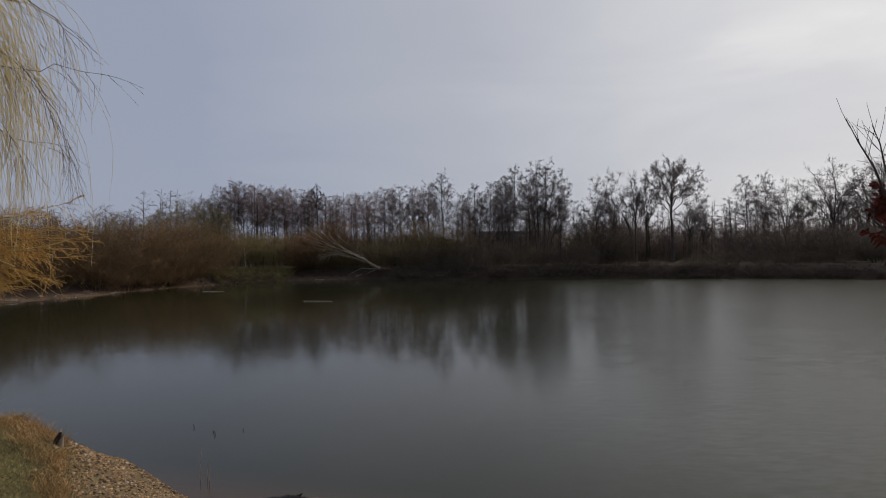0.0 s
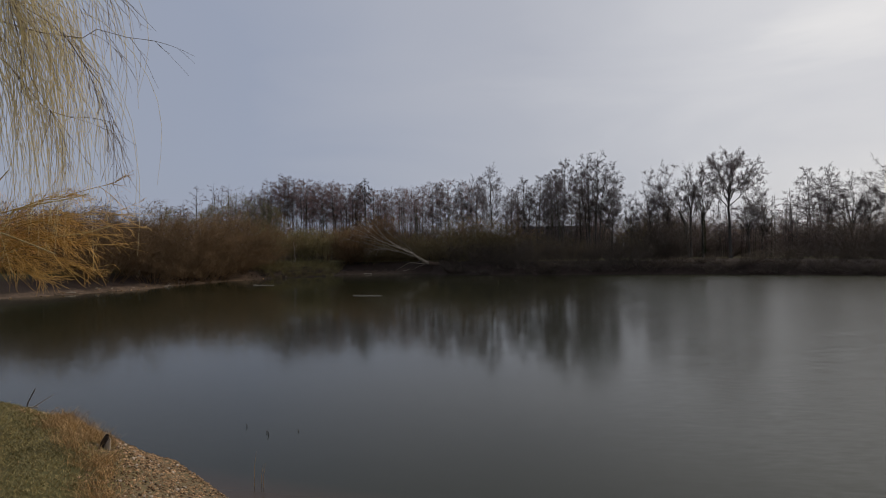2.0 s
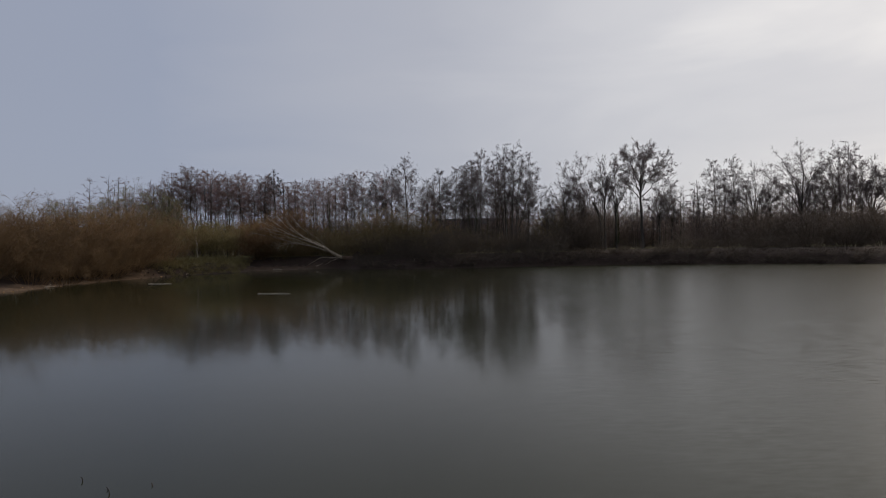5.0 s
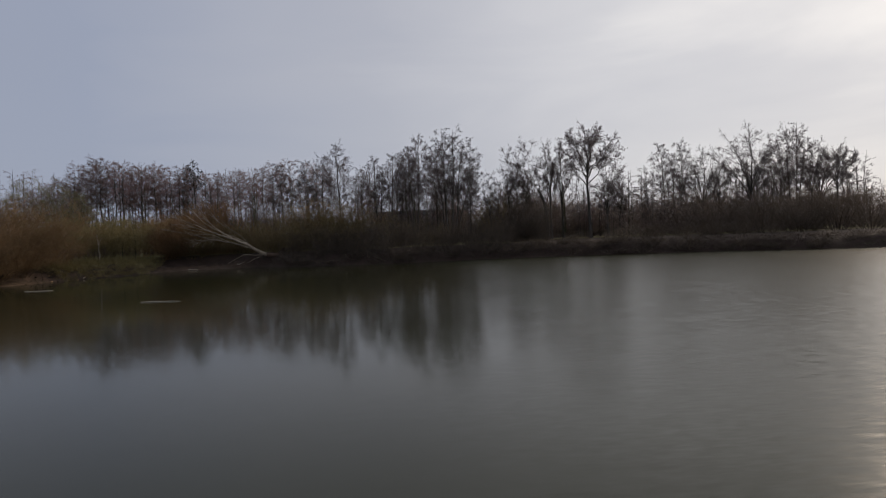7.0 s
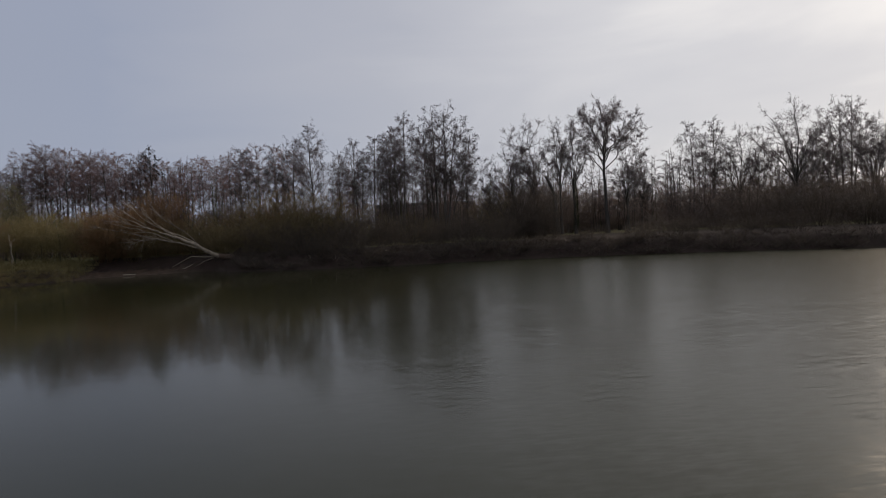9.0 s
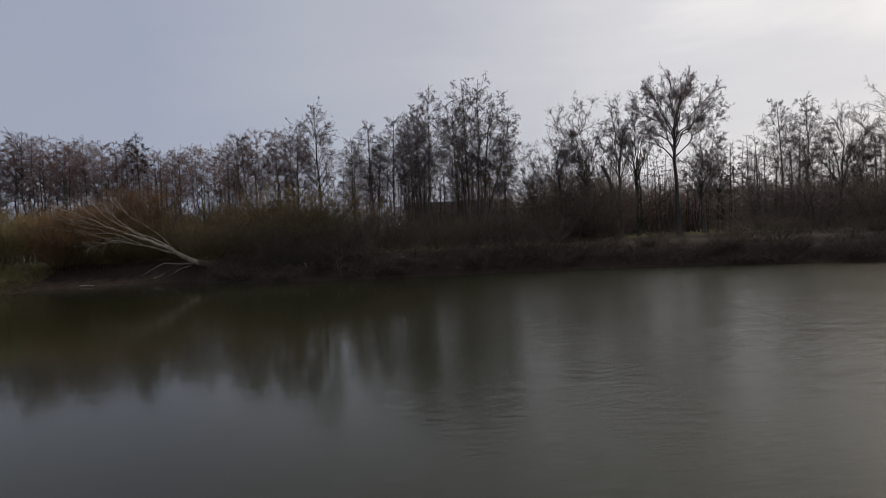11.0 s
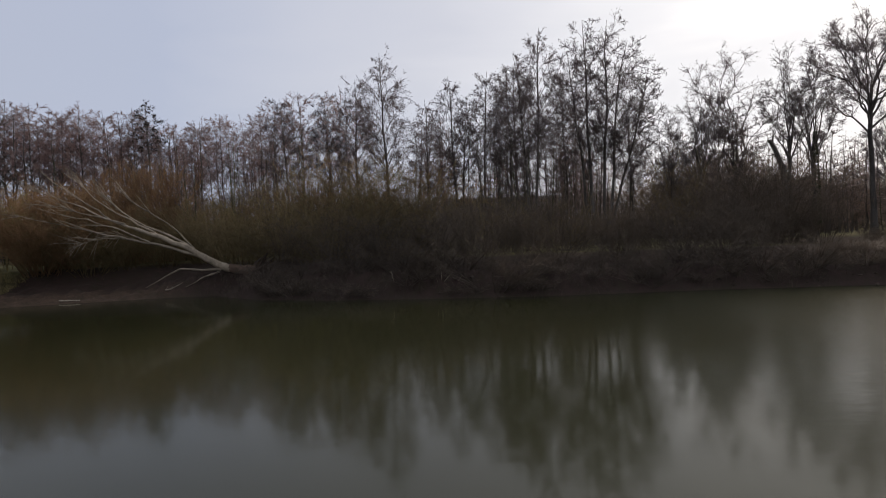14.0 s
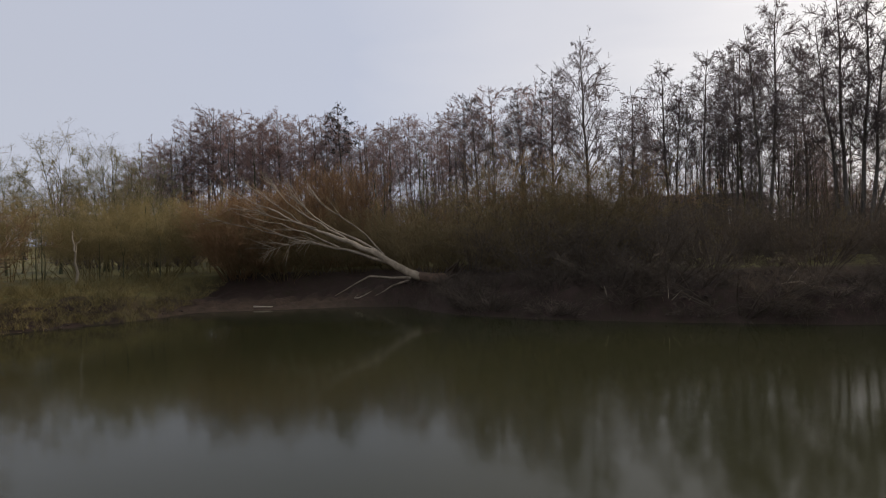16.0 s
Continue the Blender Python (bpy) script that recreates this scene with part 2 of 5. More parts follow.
# ---- the pond's outline, ground and water ----
SHORE = [(140, 15), (60, 10), (20, 7.8), (6, 7.2), (0, 7.6), (-2.3, 8.55), (-3.15, 9.2), (-3.95, 10.0), (-5.4, 11.55), (-6.85, 12.4), (-8.9, 13.3),
         (-13, 16), (-22, 24), (-31, 33), (-36, 42), (-35, 49), (-32, 54), (-30.2, 59), (-29.6, 65), (-28.5, 72), (-26, 77),
         (-24, 80.5), (-22, 82.3), (-20, 84.5), (-19, 87.5), (-15, 88.3), (-11, 89.3), (-8.5, 89), (-5.5, 85.8), (-2, 84.2),
         (3, 83), (8, 82.2), (14, 82), (20, 81.3), (25, 80.3), (30, 78.6), (36, 76.3), (42, 72.7), (47, 70), (60, 66), (80, 63), (140, 60)]
EDGE = np.array(SHORE, float)


def shore_distance(p):
    """Distance of plan points (n, 2) from the shore line; negative over the water."""
    p = np.asarray(p, float)
    a, b = EDGE, np.roll(EDGE, -1, 0)
    best = np.full(len(p), 1e9)
    inside = np.zeros(len(p), bool)
    for (ax, ay), (bx, by) in zip(a, b):
        dx, dy = bx - ax, by - ay
        k = np.clip(((p[:, 0] - ax) * dx + (p[:, 1] - ay) * dy) / (dx * dx + dy * dy), 0, 1)
        best = np.minimum(best, np.hypot(p[:, 0] - ax - k * dx, p[:, 1] - ay - k * dy))
        if ay != by:
            cross = (ay > p[:, 1]) != (by > p[:, 1])
            inside ^= cross & (p[:, 0] < ax + (p[:, 1] - ay) * dx / dy)
    return np.where(inside, -best, best)


def step(x, a, b):
    k = np.clip((x - a) / (b - a), 0, 1)
    return k * k * (3 - 2 * k)


def wobble(x, y):
    return (np.sin(x * 0.9 + 1.3 * np.sin(y * 0.6)) + np.sin(y * 1.1 + 1.7 * np.sin(x * 0.45)) + 0.6 * np.sin(x * 2.7 + y * 2.1)) / 2.6


def ground_height(p):
    """Height of the ground and its share of bare soil and of sand at plan points (n, 2)."""
    p = np.asarray(p, float)
    x, y = p[:, 0], p[:, 1]
    d = shore_distance(p)
    w = wobble(x, y)
    d = d + 0.35 * w * step(np.abs(d), 0, 0.8) * step(y, 20, 30)
    near = 1 - step(y, 20, 32)
    beach = step(y, 38, 46) * (1 - step(y, 73, 79)) * (1 - step(x, -24, -20))
    cove = step(y, 82, 85) * step(x, -22, -19.5) * (1 - step(x, -13, -9))
    steep = 1.05 * step(d, -0.2, 1.9) + 0.45 * step(d, 1.5, 5)
    gentle = 0.35 * step(d, -0.2, 4) + 1.1 * step(d, 2.5, 9)
    mid = 0.45 * step(d, -0.2, 2.6) + 1.05 * step(d, 2.0, 6)
    right = step(x, -5.2, -3.4)
    lawn = (1.06 * step(d, -0.2, 1.9) + 0.14 * step(d, 2.0, 9)) * (1 - 0.42 * right * (1 - step(d, 2.5, 7)))
    h = steep * (1 - beach) * (1 - cove) + gentle * beach + mid * cove
    h = h * (1 - near) + lawn * near
    rough = np.sin(x * 5.3 + 2 * np.sin(y * 3.1)) * np.sin(y * 4.7 + 1.5 * np.sin(x * 2.3)) + 0.6 * np.sin(x * 9.1 + y * 3.0)
    h = np.where(d < 0, -0.35 * np.minimum(-d, 5), h + 0.06 * w * step(d, 0, 2) + 0.16 * rough * step(d, 0.1, 1.0) * (1 - step(d, 2.5, 4)) * (1 - near))
    lawn_side = step(x, 20, 24)
    soil = ((1 - step(d, 5, 10)) * (1 - lawn_side) + (1 - step(d, 14, 20)) * lawn_side) * (1 - near)
    meadow = (1 - step(x, -21.5, -19.5)) * step(y, 79, 82)
    soil = soil * (1 - 0.95 * meadow * step(d + 0.5 * w, 0.9, 2.6))
    sand = 0.5 * beach * (1 - step(d, 1.2, 3.2)) + 0.20 * cove * (1 - step(d, 1.2, 2.6)) + near * (1 - step(d - 0.8 * right, 1.3, 2.0)) * 0.4
    return h, soil, np.clip(sand, 0, 1)


def gz(x, y):
    return float(ground_height([(x, y)])[0][0])


def far_steps(start, end):
    """Coordinates that grow coarser towards the horizon."""
    out, s, v = [], 3.0, start
    while abs(v) < abs(end):
        out.append(v)
        v += math.copysign(s, end)
        s *= 1.5
    return out + [end]


def mesh_object(name, verts, faces, mat, parent=None, smooth=True):
    me = bpy.data.meshes.new(name)
    me.from_pydata(verts, [], faces)
    me.materials.append(mat)
    if smooth:
        me.polygons.foreach_set("use_smooth", np.ones(len(me.polygons), bool))
    me.update()
    ob = new(name, me)
    ob.parent = parent
    return ob


xs = np.array(sorted(far_steps(-50, -2500)) + list(np.arange(-49, -28, 0.9)) + list(np.arange(-28, -14, 0.4)) + list(np.arange(-14, 5, 0.2)) + list(np.arange(5, 48, 0.5)) + list(np.arange(48, 75, 0.9)) + far_steps(76, 2500))
ys = np.array(sorted(far_steps(-6, -2500)) + list(np.arange(-5, 5, 1.0)) + list(np.arange(5, 16, 0.2)) + list(np.arange(16, 44, 1.6)) + list(np.arange(44, 67, 0.8)) + list(np.arange(67, 94, 0.42)) + list(np.arange(94, 100, 1.0)) + far_steps(100, 3500))
gx, gy = np.meshgrid(xs, ys)
plan = np.column_stack([gx.ravel(), gy.ravel()])
height, soil, sand = ground_height(plan)
nx, ny = len(xs), len(ys)
i = (np.arange(ny - 1)[:, None] * nx + np.arange(nx - 1)[None, :]).ravel()
ground = mesh_object("ground", np.column_stack([plan, height]).tolist(), np.column_stack([i, i + 1, i + nx + 1, i + nx]).tolist(), GROUND)
for name, values in (("soil", soil), ("sand", sand)):
    ground.data.attributes.new(name, "FLOAT", "POINT").data.foreach_set("value", values.astype(np.float32))
tagged(ground, "grassy ground with bare muddy banks round the pond", "ground", kind="structure")
water = mesh_object("water", [(-60, 4, 0), (160, 4, 0), (160, 96, 0), (-60, 96, 0)], [(0, 1, 2, 3)], WATER)
tagged(water, "still dark pond water with fine ripples", "water", kind="structure")


# ---- branches: batches of tapered tubes ----
rng = np.random.default_rng(7)


def unit(v):
    return v / np.maximum(np.linalg.norm(v, axis=-1, keepdims=True), 1e-9)


class Tubes:
    def __init__(self):
        self.v, self.f, self.t, self.n = [], [], [], 0

    def add(self, points, radii, k=3):
        """points (m, n, 3): m tubes of n rings; radii (m, n) or (n,)."""
        points = np.asarray(points, float)
        if points.ndim == 2:
            points = points[None]
        m, n, _ = points.shape
        radii = np.broadcast_to(np.asarray(radii, float), (m, n))
        tangent = unit(np.gradient(points, axis=1))
        mean = unit(points[:, -1] - points[:, 0])
        ref = np.where(np.abs(mean[:, 2:3]) > 0.8, np.array([[1.0, 0, 0]]), np.array([[0, 0, 1.0]]))[:, None, :]
        u = unit(np.cross(tangent, ref))
        w = np.cross(tangent, u)
        ang = np.arange(k) * 2 * np.pi / k
        ring = u[:, :, None] * np.cos(ang)[None, None, :, None] + w[:, :, None] * np.sin(ang)[None, None, :, None]
        verts = points[:, :, None] + ring * radii[:, :, None, None]
        idx = self.n + np.arange(m * n * k).reshape(m, n, k)
        a, b = idx[:, :-1], idx[:, 1:]
        quads = np.stack([a, np.roll(a, -1, 2), np.roll(b, -1, 2), b], -1)
        self.v.append(verts.reshape(-1, 3))
        self.f.append(quads.reshape(-1, 4))
        self.n += m * n * k

    def blades(self, points, widths):
        """points (m, n, 3): m thin flat shoots of n cross lines."""
        m, n, _ = points.shape
        widths = np.broadcast_to(np.asarray(widths, float), (m, n))
        side = unit(np.cross(unit(points[:, -1] - points[:, 0]), rng.normal(size=(m, 3))))[:, None]
        verts = np.stack([points - side * widths[:, :, None], points + side * widths[:, :, None]], 2)
        idx = self.n + np.arange(m * n * 2).reshape(m, n, 2)
        quads = np.stack([idx[:, :-1, 0], idx[:, :-1, 1], idx[:, 1:, 1], idx[:, 1:, 0]], -1)
        self.v.append(verts.reshape(-1, 3))
        self.f.append(quads.reshape(-1, 4))
        self.n += m * n * 2

    def thorns(self, points, width):
        """points (m, n, 3): m twigs, each one slender triangle from its first to its last point."""
        a, b = points[:, 0], points[:, -1]
        m = len(a)
        side = unit(np.cross(b - a, rng.normal(size=(m, 3)))) * width
        idx = self.n + np.arange(m * 3).reshape(m, 3)
        self.v.append(np.stack([a - side, a + side, b], 1).reshape(-1, 3))
        self.t.append(idx)
        self.n += m * 3

    def object(self, name, mat, parent=None):
        v = np.concatenate(self.v)
        f = np.concatenate(self.f) if self.f else np.zeros((0, 4), int)
        t = np.concatenate(self.t) if self.t else np.zeros((0, 3), int)
        me = bpy.data.meshes.new(name)
        me.vertices.add(len(v))
        me.vertices.foreach_set("co", v.astype(np.float32).ravel())
        me.loops.add(len(f) * 4 + len(t) * 3)
        me.loops.foreach_set("vertex_index", np.concatenate([f.ravel(), t.ravel()]).astype(np.int32))
        me.polygons.add(len(f) + len(t))
        me.polygons.foreach_set("loop_start", np.concatenate([np.arange(len(f)) * 4, len(f) * 4 + np.arange(len(t)) * 3]).astype(np.int32))
        me.polygons.foreach_set("use_smooth", np.ones(len(f) + len(t), bool))
        me.materials.append(mat)
        me.update(calc_edges=True)
        ob = new(name, me)
        ob.parent = parent
        return ob


def along(paths, which, s):
    """Points and directions at share s (0 to 1) of the paths picked by which."""
    n = paths.shape[1]
    q = np.clip(s, 0, 0.999) * (n - 1)
    k = q.astype(int)
    a, b = paths[which, k], paths[which, k + 1]
    return a + (b - a) * (q - k)[:, None], unit(b - a)


def shoots(paths, lengths, count, lo, hi, spread, lift, share, rings, jitter=0.25, droop=0.0):
    """Side shoots from each path: count each, from share lo to hi of it."""
    m = len(paths)
    which = np.repeat(np.arange(m), count)
    s = lo + (hi - lo) * rng.random(m * count)
    start, way = along(paths, which, s)
    way = unit(way + spread * unit(rng.normal(size=way.shape)) + np.array([0, 0, lift]))
    ln = lengths[which] * share * (0.55 + 0.9 * rng.random(m * count)) * (1.15 - 0.5 * s)
    q = np.linspace(0, 1, rings)[None, :, None]
    bend = rng.normal(size=way.shape) * jitter
    pts = start[:, None] + way[:, None] * ln[:, None, None] * q + bend[:, None] * ln[:, None, None] * q * q * 0.6
    pts[:, :, 2] -= droop * ln[:, None] * q[:, :, 0] ** 2
    return pts, ln


def stem(base, top, rings=9, sway=0.02):
    base, top = np.array(base, float), np.array(top, float)
    q = np.linspace(0, 1, rings)[:, None]
    h = np.linalg.norm(top - base)
    off = np.cumsum(rng.normal(size=(rings, 3)), 0) * sway * h * 0.35
    off -= off[0] + (off[-1] - off[0]) * q
    off[:, 2] *= 0.2
    return base + (top - base) * q + off


def thing(name, label, category, group=""):
    return tagged(new(name), label, category, group)


TALL = 14.0


def alder(name, label, group, stems, spread, bare, limbs, subs, twigs, bark, twig, cones=0.2, sharp=0.75, girth=0.0095, spurs=2, fineness=1.0, rise=0.75, crest=0.24):
    """A bare alder of height TALL: upright trunks to the tip, short rising limbs, fine twigs and old cones."""
    ob = thing(name, label, "tree", group)
    wood, fine, dots = Tubes(), Tubes(), Tubes()
    for bx, by, tx, ty, h in stems:
        axis = stem((bx, by, -0.3), (tx, ty, TALL * h * 0.975))
        q = np.linspace(0, 1, 9)
        wood.add(axis, girth * TALL * h * (1 - q) ** 0.85 + 0.010 + 0.05 * np.exp(-q * 18), 6)
        k = (np.arange(limbs) + rng.random(limbs)) / limbs
        az = np.arange(limbs) * 2.4 + rng.random(limbs) * 0.9
        wide = TALL * spread * np.clip(0.45 + 1.5 * k, 0, 1) * np.clip(1 - k ** 2.4, crest, 1) ** sharp * (0.7 + 0.45 * rng.random(limbs))
        high = bare + (0.99 - bare) * k
        s = np.clip(high - 1.1 * rise * wide / TALL * (0.8 + 0.5 * rng.random(limbs)), 0.75 * bare, 0.97)
        start, _ = along(axis[None], np.zeros(limbs, int), s)
        tip = along(axis[None], np.zeros(limbs, int), high)[0] + np.column_stack([np.cos(az) * wide, np.sin(az) * wide, np.zeros(limbs)])
        ln = np.linalg.norm(tip - start, axis=1)
        q = np.linspace(0, 1, 4)[None, :, None]
        path = start[:, None] + (tip - start)[:, None] * q
        path[:, :, 2] += 0.12 * ln[:, None] * np.sin(np.pi * q[:, :, 0])
        path += rng.normal(size=path.shape) * 0.06 * ln[:, None, None] * q
        r = 0.8 * (0.011 + 0.026 * (1 - s) + 0.006 * ln)[:, None] * (1 - 0.75 * q[:, :, 0])
        wood.add(path, r, 3)
        sub, sl = shoots(path, ln, subs, 0.32, 1.0, 0.9, 0.05, 0.46, 3, 0.35, 0.10)
        keep = rng.random(len(sub)) < np.clip(np.repeat(ln, subs) / (0.65 * ln.max()), 0.3, 1)
        sub, sl = sub[keep], sl[keep]
        fine.blades(sub, fineness * np.array([0.012, 0.010, 0.005]))
        tw, tl = shoots(sub, np.maximum(sl, 0.16), twigs, 0.1, 1.0, 1.0, 0.04, 0.50, 2)
        fine.thorns(tw, fineness * 0.0075)
        if spurs:
            spur, _ = shoots(tw, np.maximum(tl, 0.2), spurs, 0.2, 1.0, 1.1, 0.03, 0.60, 2)
            fine.thorns(spur, fineness * 0.0065)
        if cones:
            end = tw[rng.random(len(tw)) < cones, 1]
            dots.thorns(np.stack([end, end + rng.normal(size=end.shape) * 0.03 + [0, 0, -0.06]], 1), 0.016)
    wood.object("trunk", bark, ob)
    tagged(fine.object("crown", twig, ob), kind="stuff")
    if cones:
        tagged(dots.object("cone_mass", CONE, ob), kind="stuff")
    return ob


def broad(name, label, group, fork, width, mains, bark, twig, levels=(8, 6, 5, 4), mid=0.35, low=0.0, girth=0.25, fat=1.25):
    """A bare oak or ash of height TALL: trunk, fork, limbs that fan out into a domed crown."""
    ob = thing(name, label, "tree", group)
    wood, fine = Tubes(), Tubes()
    axis = stem((0, 0, -0.3), (0.25, 0.1, TALL * fork), sway=0.012)
    q = np.linspace(0, 1, 9)
    wood.add(axis, girth * (1 - 0.42 * q) + 0.14 * np.exp(-q * 14), 9)
    room = TALL * (1 - fork)
    az = np.arange(mains) * 2.4 + rng.random(mains) * 0.6
    high = np.clip(np.linspace(0.97, low, mains) + rng.normal(size=mains) * 0.04, -0.8, 1)
    flat = np.sqrt(np.clip(1 - high ** 2, 0.03, 1)) * rng.uniform(0.92, 1.06, mains)
    goal = np.column_stack([np.cos(az) * flat * width, np.sin(az) * flat * width, TALL * fork + room * (mid + (0.93 - mid) * high)])
    s = 0.985 - 0.22 * np.linspace(0, 1, mains) ** 2
    start, _ = along(axis[None], np.zeros(mains, int), s)
    t = np.linspace(0, 1, 7)[None, :, None]
    ln = np.linalg.norm(goal - start, axis=1)
    bow = start + (goal - start) * np.array([0.36, 0.36, 0.58])
    path = start[:, None] * (1 - t) ** 2 + 2 * bow[:, None] * t * (1 - t) + goal[:, None] * t ** 2
    path += rng.normal(size=(mains, 7, 3)) * 0.035 * ln[:, None, None] * np.sin(t * 3.14)
    b1, l1 = shoots(path, ln, levels[0], 0.3, 1.0, 0.65, 0.05, 0.28, 4, 0.22)
    b2, l2 = shoots(b1, l1, levels[1], 0.15, 1.0, 0.85, 0.05, 0.48, 3, 0.25)
    fine.blades(b2, fat * np.array([0.012, 0.009, 0.005]))
    b3, l3 = shoots(b2, np.maximum(l2, 0.4), levels[2], 0.2, 1.0, 1.05, 0.05, 0.6, 2, 0.2)
    fine.thorns(b3, fat * 0.009)
    b4, l4 = shoots(b3, np.maximum(l3, 0.3), levels[3], 0.2, 1.0, 1.2, 0.06, 0.65, 2)
    fine.thorns(b4, fat * 0.007)
    trunk = wood.object("trunk", bark, ob)
    for k in range(mains):
        bough = Tubes()
        bough.add(path[k], 0.40 * girth * (1 - 0.92 * t[0, :, 0] ** 0.8), 6)
        bough.add(b1[k * levels[0]:(k + 1) * levels[0]], np.array([0.026, 0.021, 0.015, 0.008]), 3)
        bough.object("limb", bark, trunk)
    tagged(fine.object("crown", twig, ob), kind="stuff")
    return ob


def shrub(name, label, group, stems, subs, twigs, spurs, twig, spread=0.6, lean=0.55, height=5.0, girth=1.0, leggy=0.10):
    """A many-stemmed bare shrub with a rounded, fuzzy outline."""
    ob = thing(name, label, "shrub", group)
    stalks, fine = Tubes(), Tubes()
    az = rng.random(stems) * 2 * np.pi
    rad = np.sqrt(rng.random(stems))
    base = np.column_stack([np.cos(az) * rad * 0.16 * height, np.sin(az) * rad * 0.16 * height, np.full(stems, -0.2)])
    out = np.column_stack([np.cos(az) * rad * lean, np.sin(az) * rad * lean, np.ones(stems)])
    out = unit(out + rng.normal(size=out.shape) * 0.10)
    ln = height * (0.79 + 0.11 * rng.random(stems)) * (1.02 - 0.26 * rad * rad)
    q = np.linspace(0, 1, 4)[None, :, None]
    path = base[:, None] + out[:, None] * ln[:, None, None] * q + rng.normal(size=(stems, 4, 3)) * 0.035 * ln[:, None, None] * q
    path[:, :, :2] += out[:, None, :2] * (ln[:, None] * 0.25 * q[:, :, 0] ** 2)[:, :, None]
    stalks.add(path, girth * np.array([0.020, 0.016, 0.011, 0.004]), 3)
    sub, sl = shoots(path, ln, subs, leggy, 1.0, spread, 0.10, 0.30, 3, 0.35)
    fine.blades(sub, girth * np.array([0.008, 0.006, 0.003]))
    tw, tl = shoots(sub, np.maximum(sl, 0.11 * height), twigs, 0.1, 1.0, spread, 0.06, 0.62, 2)
    fine.thorns(tw, girth * 0.0085)
    sp, _ = shoots(tw, np.maximum(tl, 0.06 * height), spurs, 0.2, 1.0, spread * 1.2, 0.08, 0.75, 2)
    fine.thorns(sp, girth * 0.0065)
    tagged(stalks.object("branchwork", twig, ob), kind="stuff")
    tagged(fine.object("crown", twig, ob), kind="stuff")
    return ob


def top_of(ob):
    """Height of a plant's crown, but for its few longest twigs."""
    me = [c for c in ob.children if c.name.startswith("crown")][0].data
    co = np.zeros(len(me.vertices) * 3, np.float32)
    me.vertices.foreach_get("co", co)
    return float(np.percentile(co[2::3], 99.6))


class Kind:
    """A plant kind with some variants; the first use of each variant is the original, later ones are copies."""

    def __init__(self, variants):
        self.variants, self.used, self.turn = variants, set(), 0
        self.tall = [top_of(v) for v in variants]

    def put(self, x, y, top, wide=1.0, which=None, turn=None):
        k = self.turn % len(self.variants) if which is None else which
        self.turn += 1
        z = gz(x, y)
        s = (top - z) / self.tall[k]
        m = pose(x, y, z, 0, 0, float(rng.random() * 360) if turn is None else turn) @ Matrix.Diagonal((s * wide, s * wide, s, 1))
        if k in self.used:
            return copy_thing(self.variants[k], m @ Matrix.Diagonal([1 / v for v in self.variants[k].scale] + [1]))
        self.used.add(k)
        self.variants[k].matrix_basis = m
        return self.variants[k]


ONE = [(0, 0, 0.2, 0.1, 1.0)]
A_LABEL, A_GROUP = "tall bare alder with dark trunk and old cones", "alders behind the pond"
slim = Kind([alder("alder_tree", A_LABEL, A_GROUP, ONE, 0.15, 0.40, 46, 8, 9, BARK, TWIG, sharp=0.7, spurs=3, fineness=1.5, girth=0.0085, rise=0.9),
             alder("alder_tree", A_LABEL, A_GROUP, [(0, 0, -0.5, 0.2, 1.0), (0.25, 0.1, 1.2, 0.3, 0.88)], 0.13, 0.42, 34, 8, 9, BARK, TWIG, sharp=0.6, spurs=3, fineness=1.5, girth=0.008, rise=1.0),
             alder("alder_tree", A_LABEL, A_GROUP, [(0, 0, 0.4, -0.2, 1.0)], 0.165, 0.46, 40, 8, 9, BARK, TWIG, sharp=0.65, spurs=3, fineness=1.5, girth=0.0085, rise=0.8)])
many = Kind([alder("alder_tree", "wide many-stemmed bare alder on the bank", A_GROUP,
                   [(0, 0, -0.5, 0.3, 1.0), (0.35, 0.2, 0.8, -0.4, 0.985), (0.45, -0.1, 2.3, 0.5, 0.91), (-0.2, 0.3, -1.4, 0.5, 0.86), (0.5, 0.2, 3.3, -0.2, 0.78)], 0.14, 0.40, 32, 8, 9, BARK, TWIG, sharp=0.5, spurs=3, fineness=1.5, girth=0.0085, rise=0.9)])
pines = Kind([alder("larch_tree", "narrow dark conifer above the alders", A_GROUP, ONE, 0.10, 0.66, 50, 6, 6, BARK, CONE, cones=0, sharp=0.75, fineness=2.2, rise=0.15, crest=0.10)])
R_LABEL, R_GROUP = "slender reddish bare alder in a dense row", "reddish alders"
red = Kind([alder("alder_tree", R_LABEL, R_GROUP, ONE, 0.15, 0.52, 44, 7, 8, BARK, TWIG_RED, 0.05, sharp=0.4, fineness=1.75, girth=0.0065, rise=0.7),
            alder("alder_tree", R_LABEL, R_GROUP, [(0, 0, 0.5, 0.3, 1.0), (0.5, 0.3, 1.7, 0.2, 0.90)], 0.13, 0.54, 30, 7, 8, BARK, TWIG_RED, 0.05, sharp=0.4, fineness=1.75, girth=0.006, rise=0.8),
            alder("alder_tree", R_LABEL, R_GROUP, [(0, 0, -0.3, 0.1, 1.0)], 0.165, 0.56, 44, 7, 8, BARK, TWIG_RED, 0.05, sharp=0.35, fineness=1.75, girth=0.0065, rise=0.6)])
W_LABEL, W_GROUP = "slender bare alder deep in the wood", "alders in the wood"
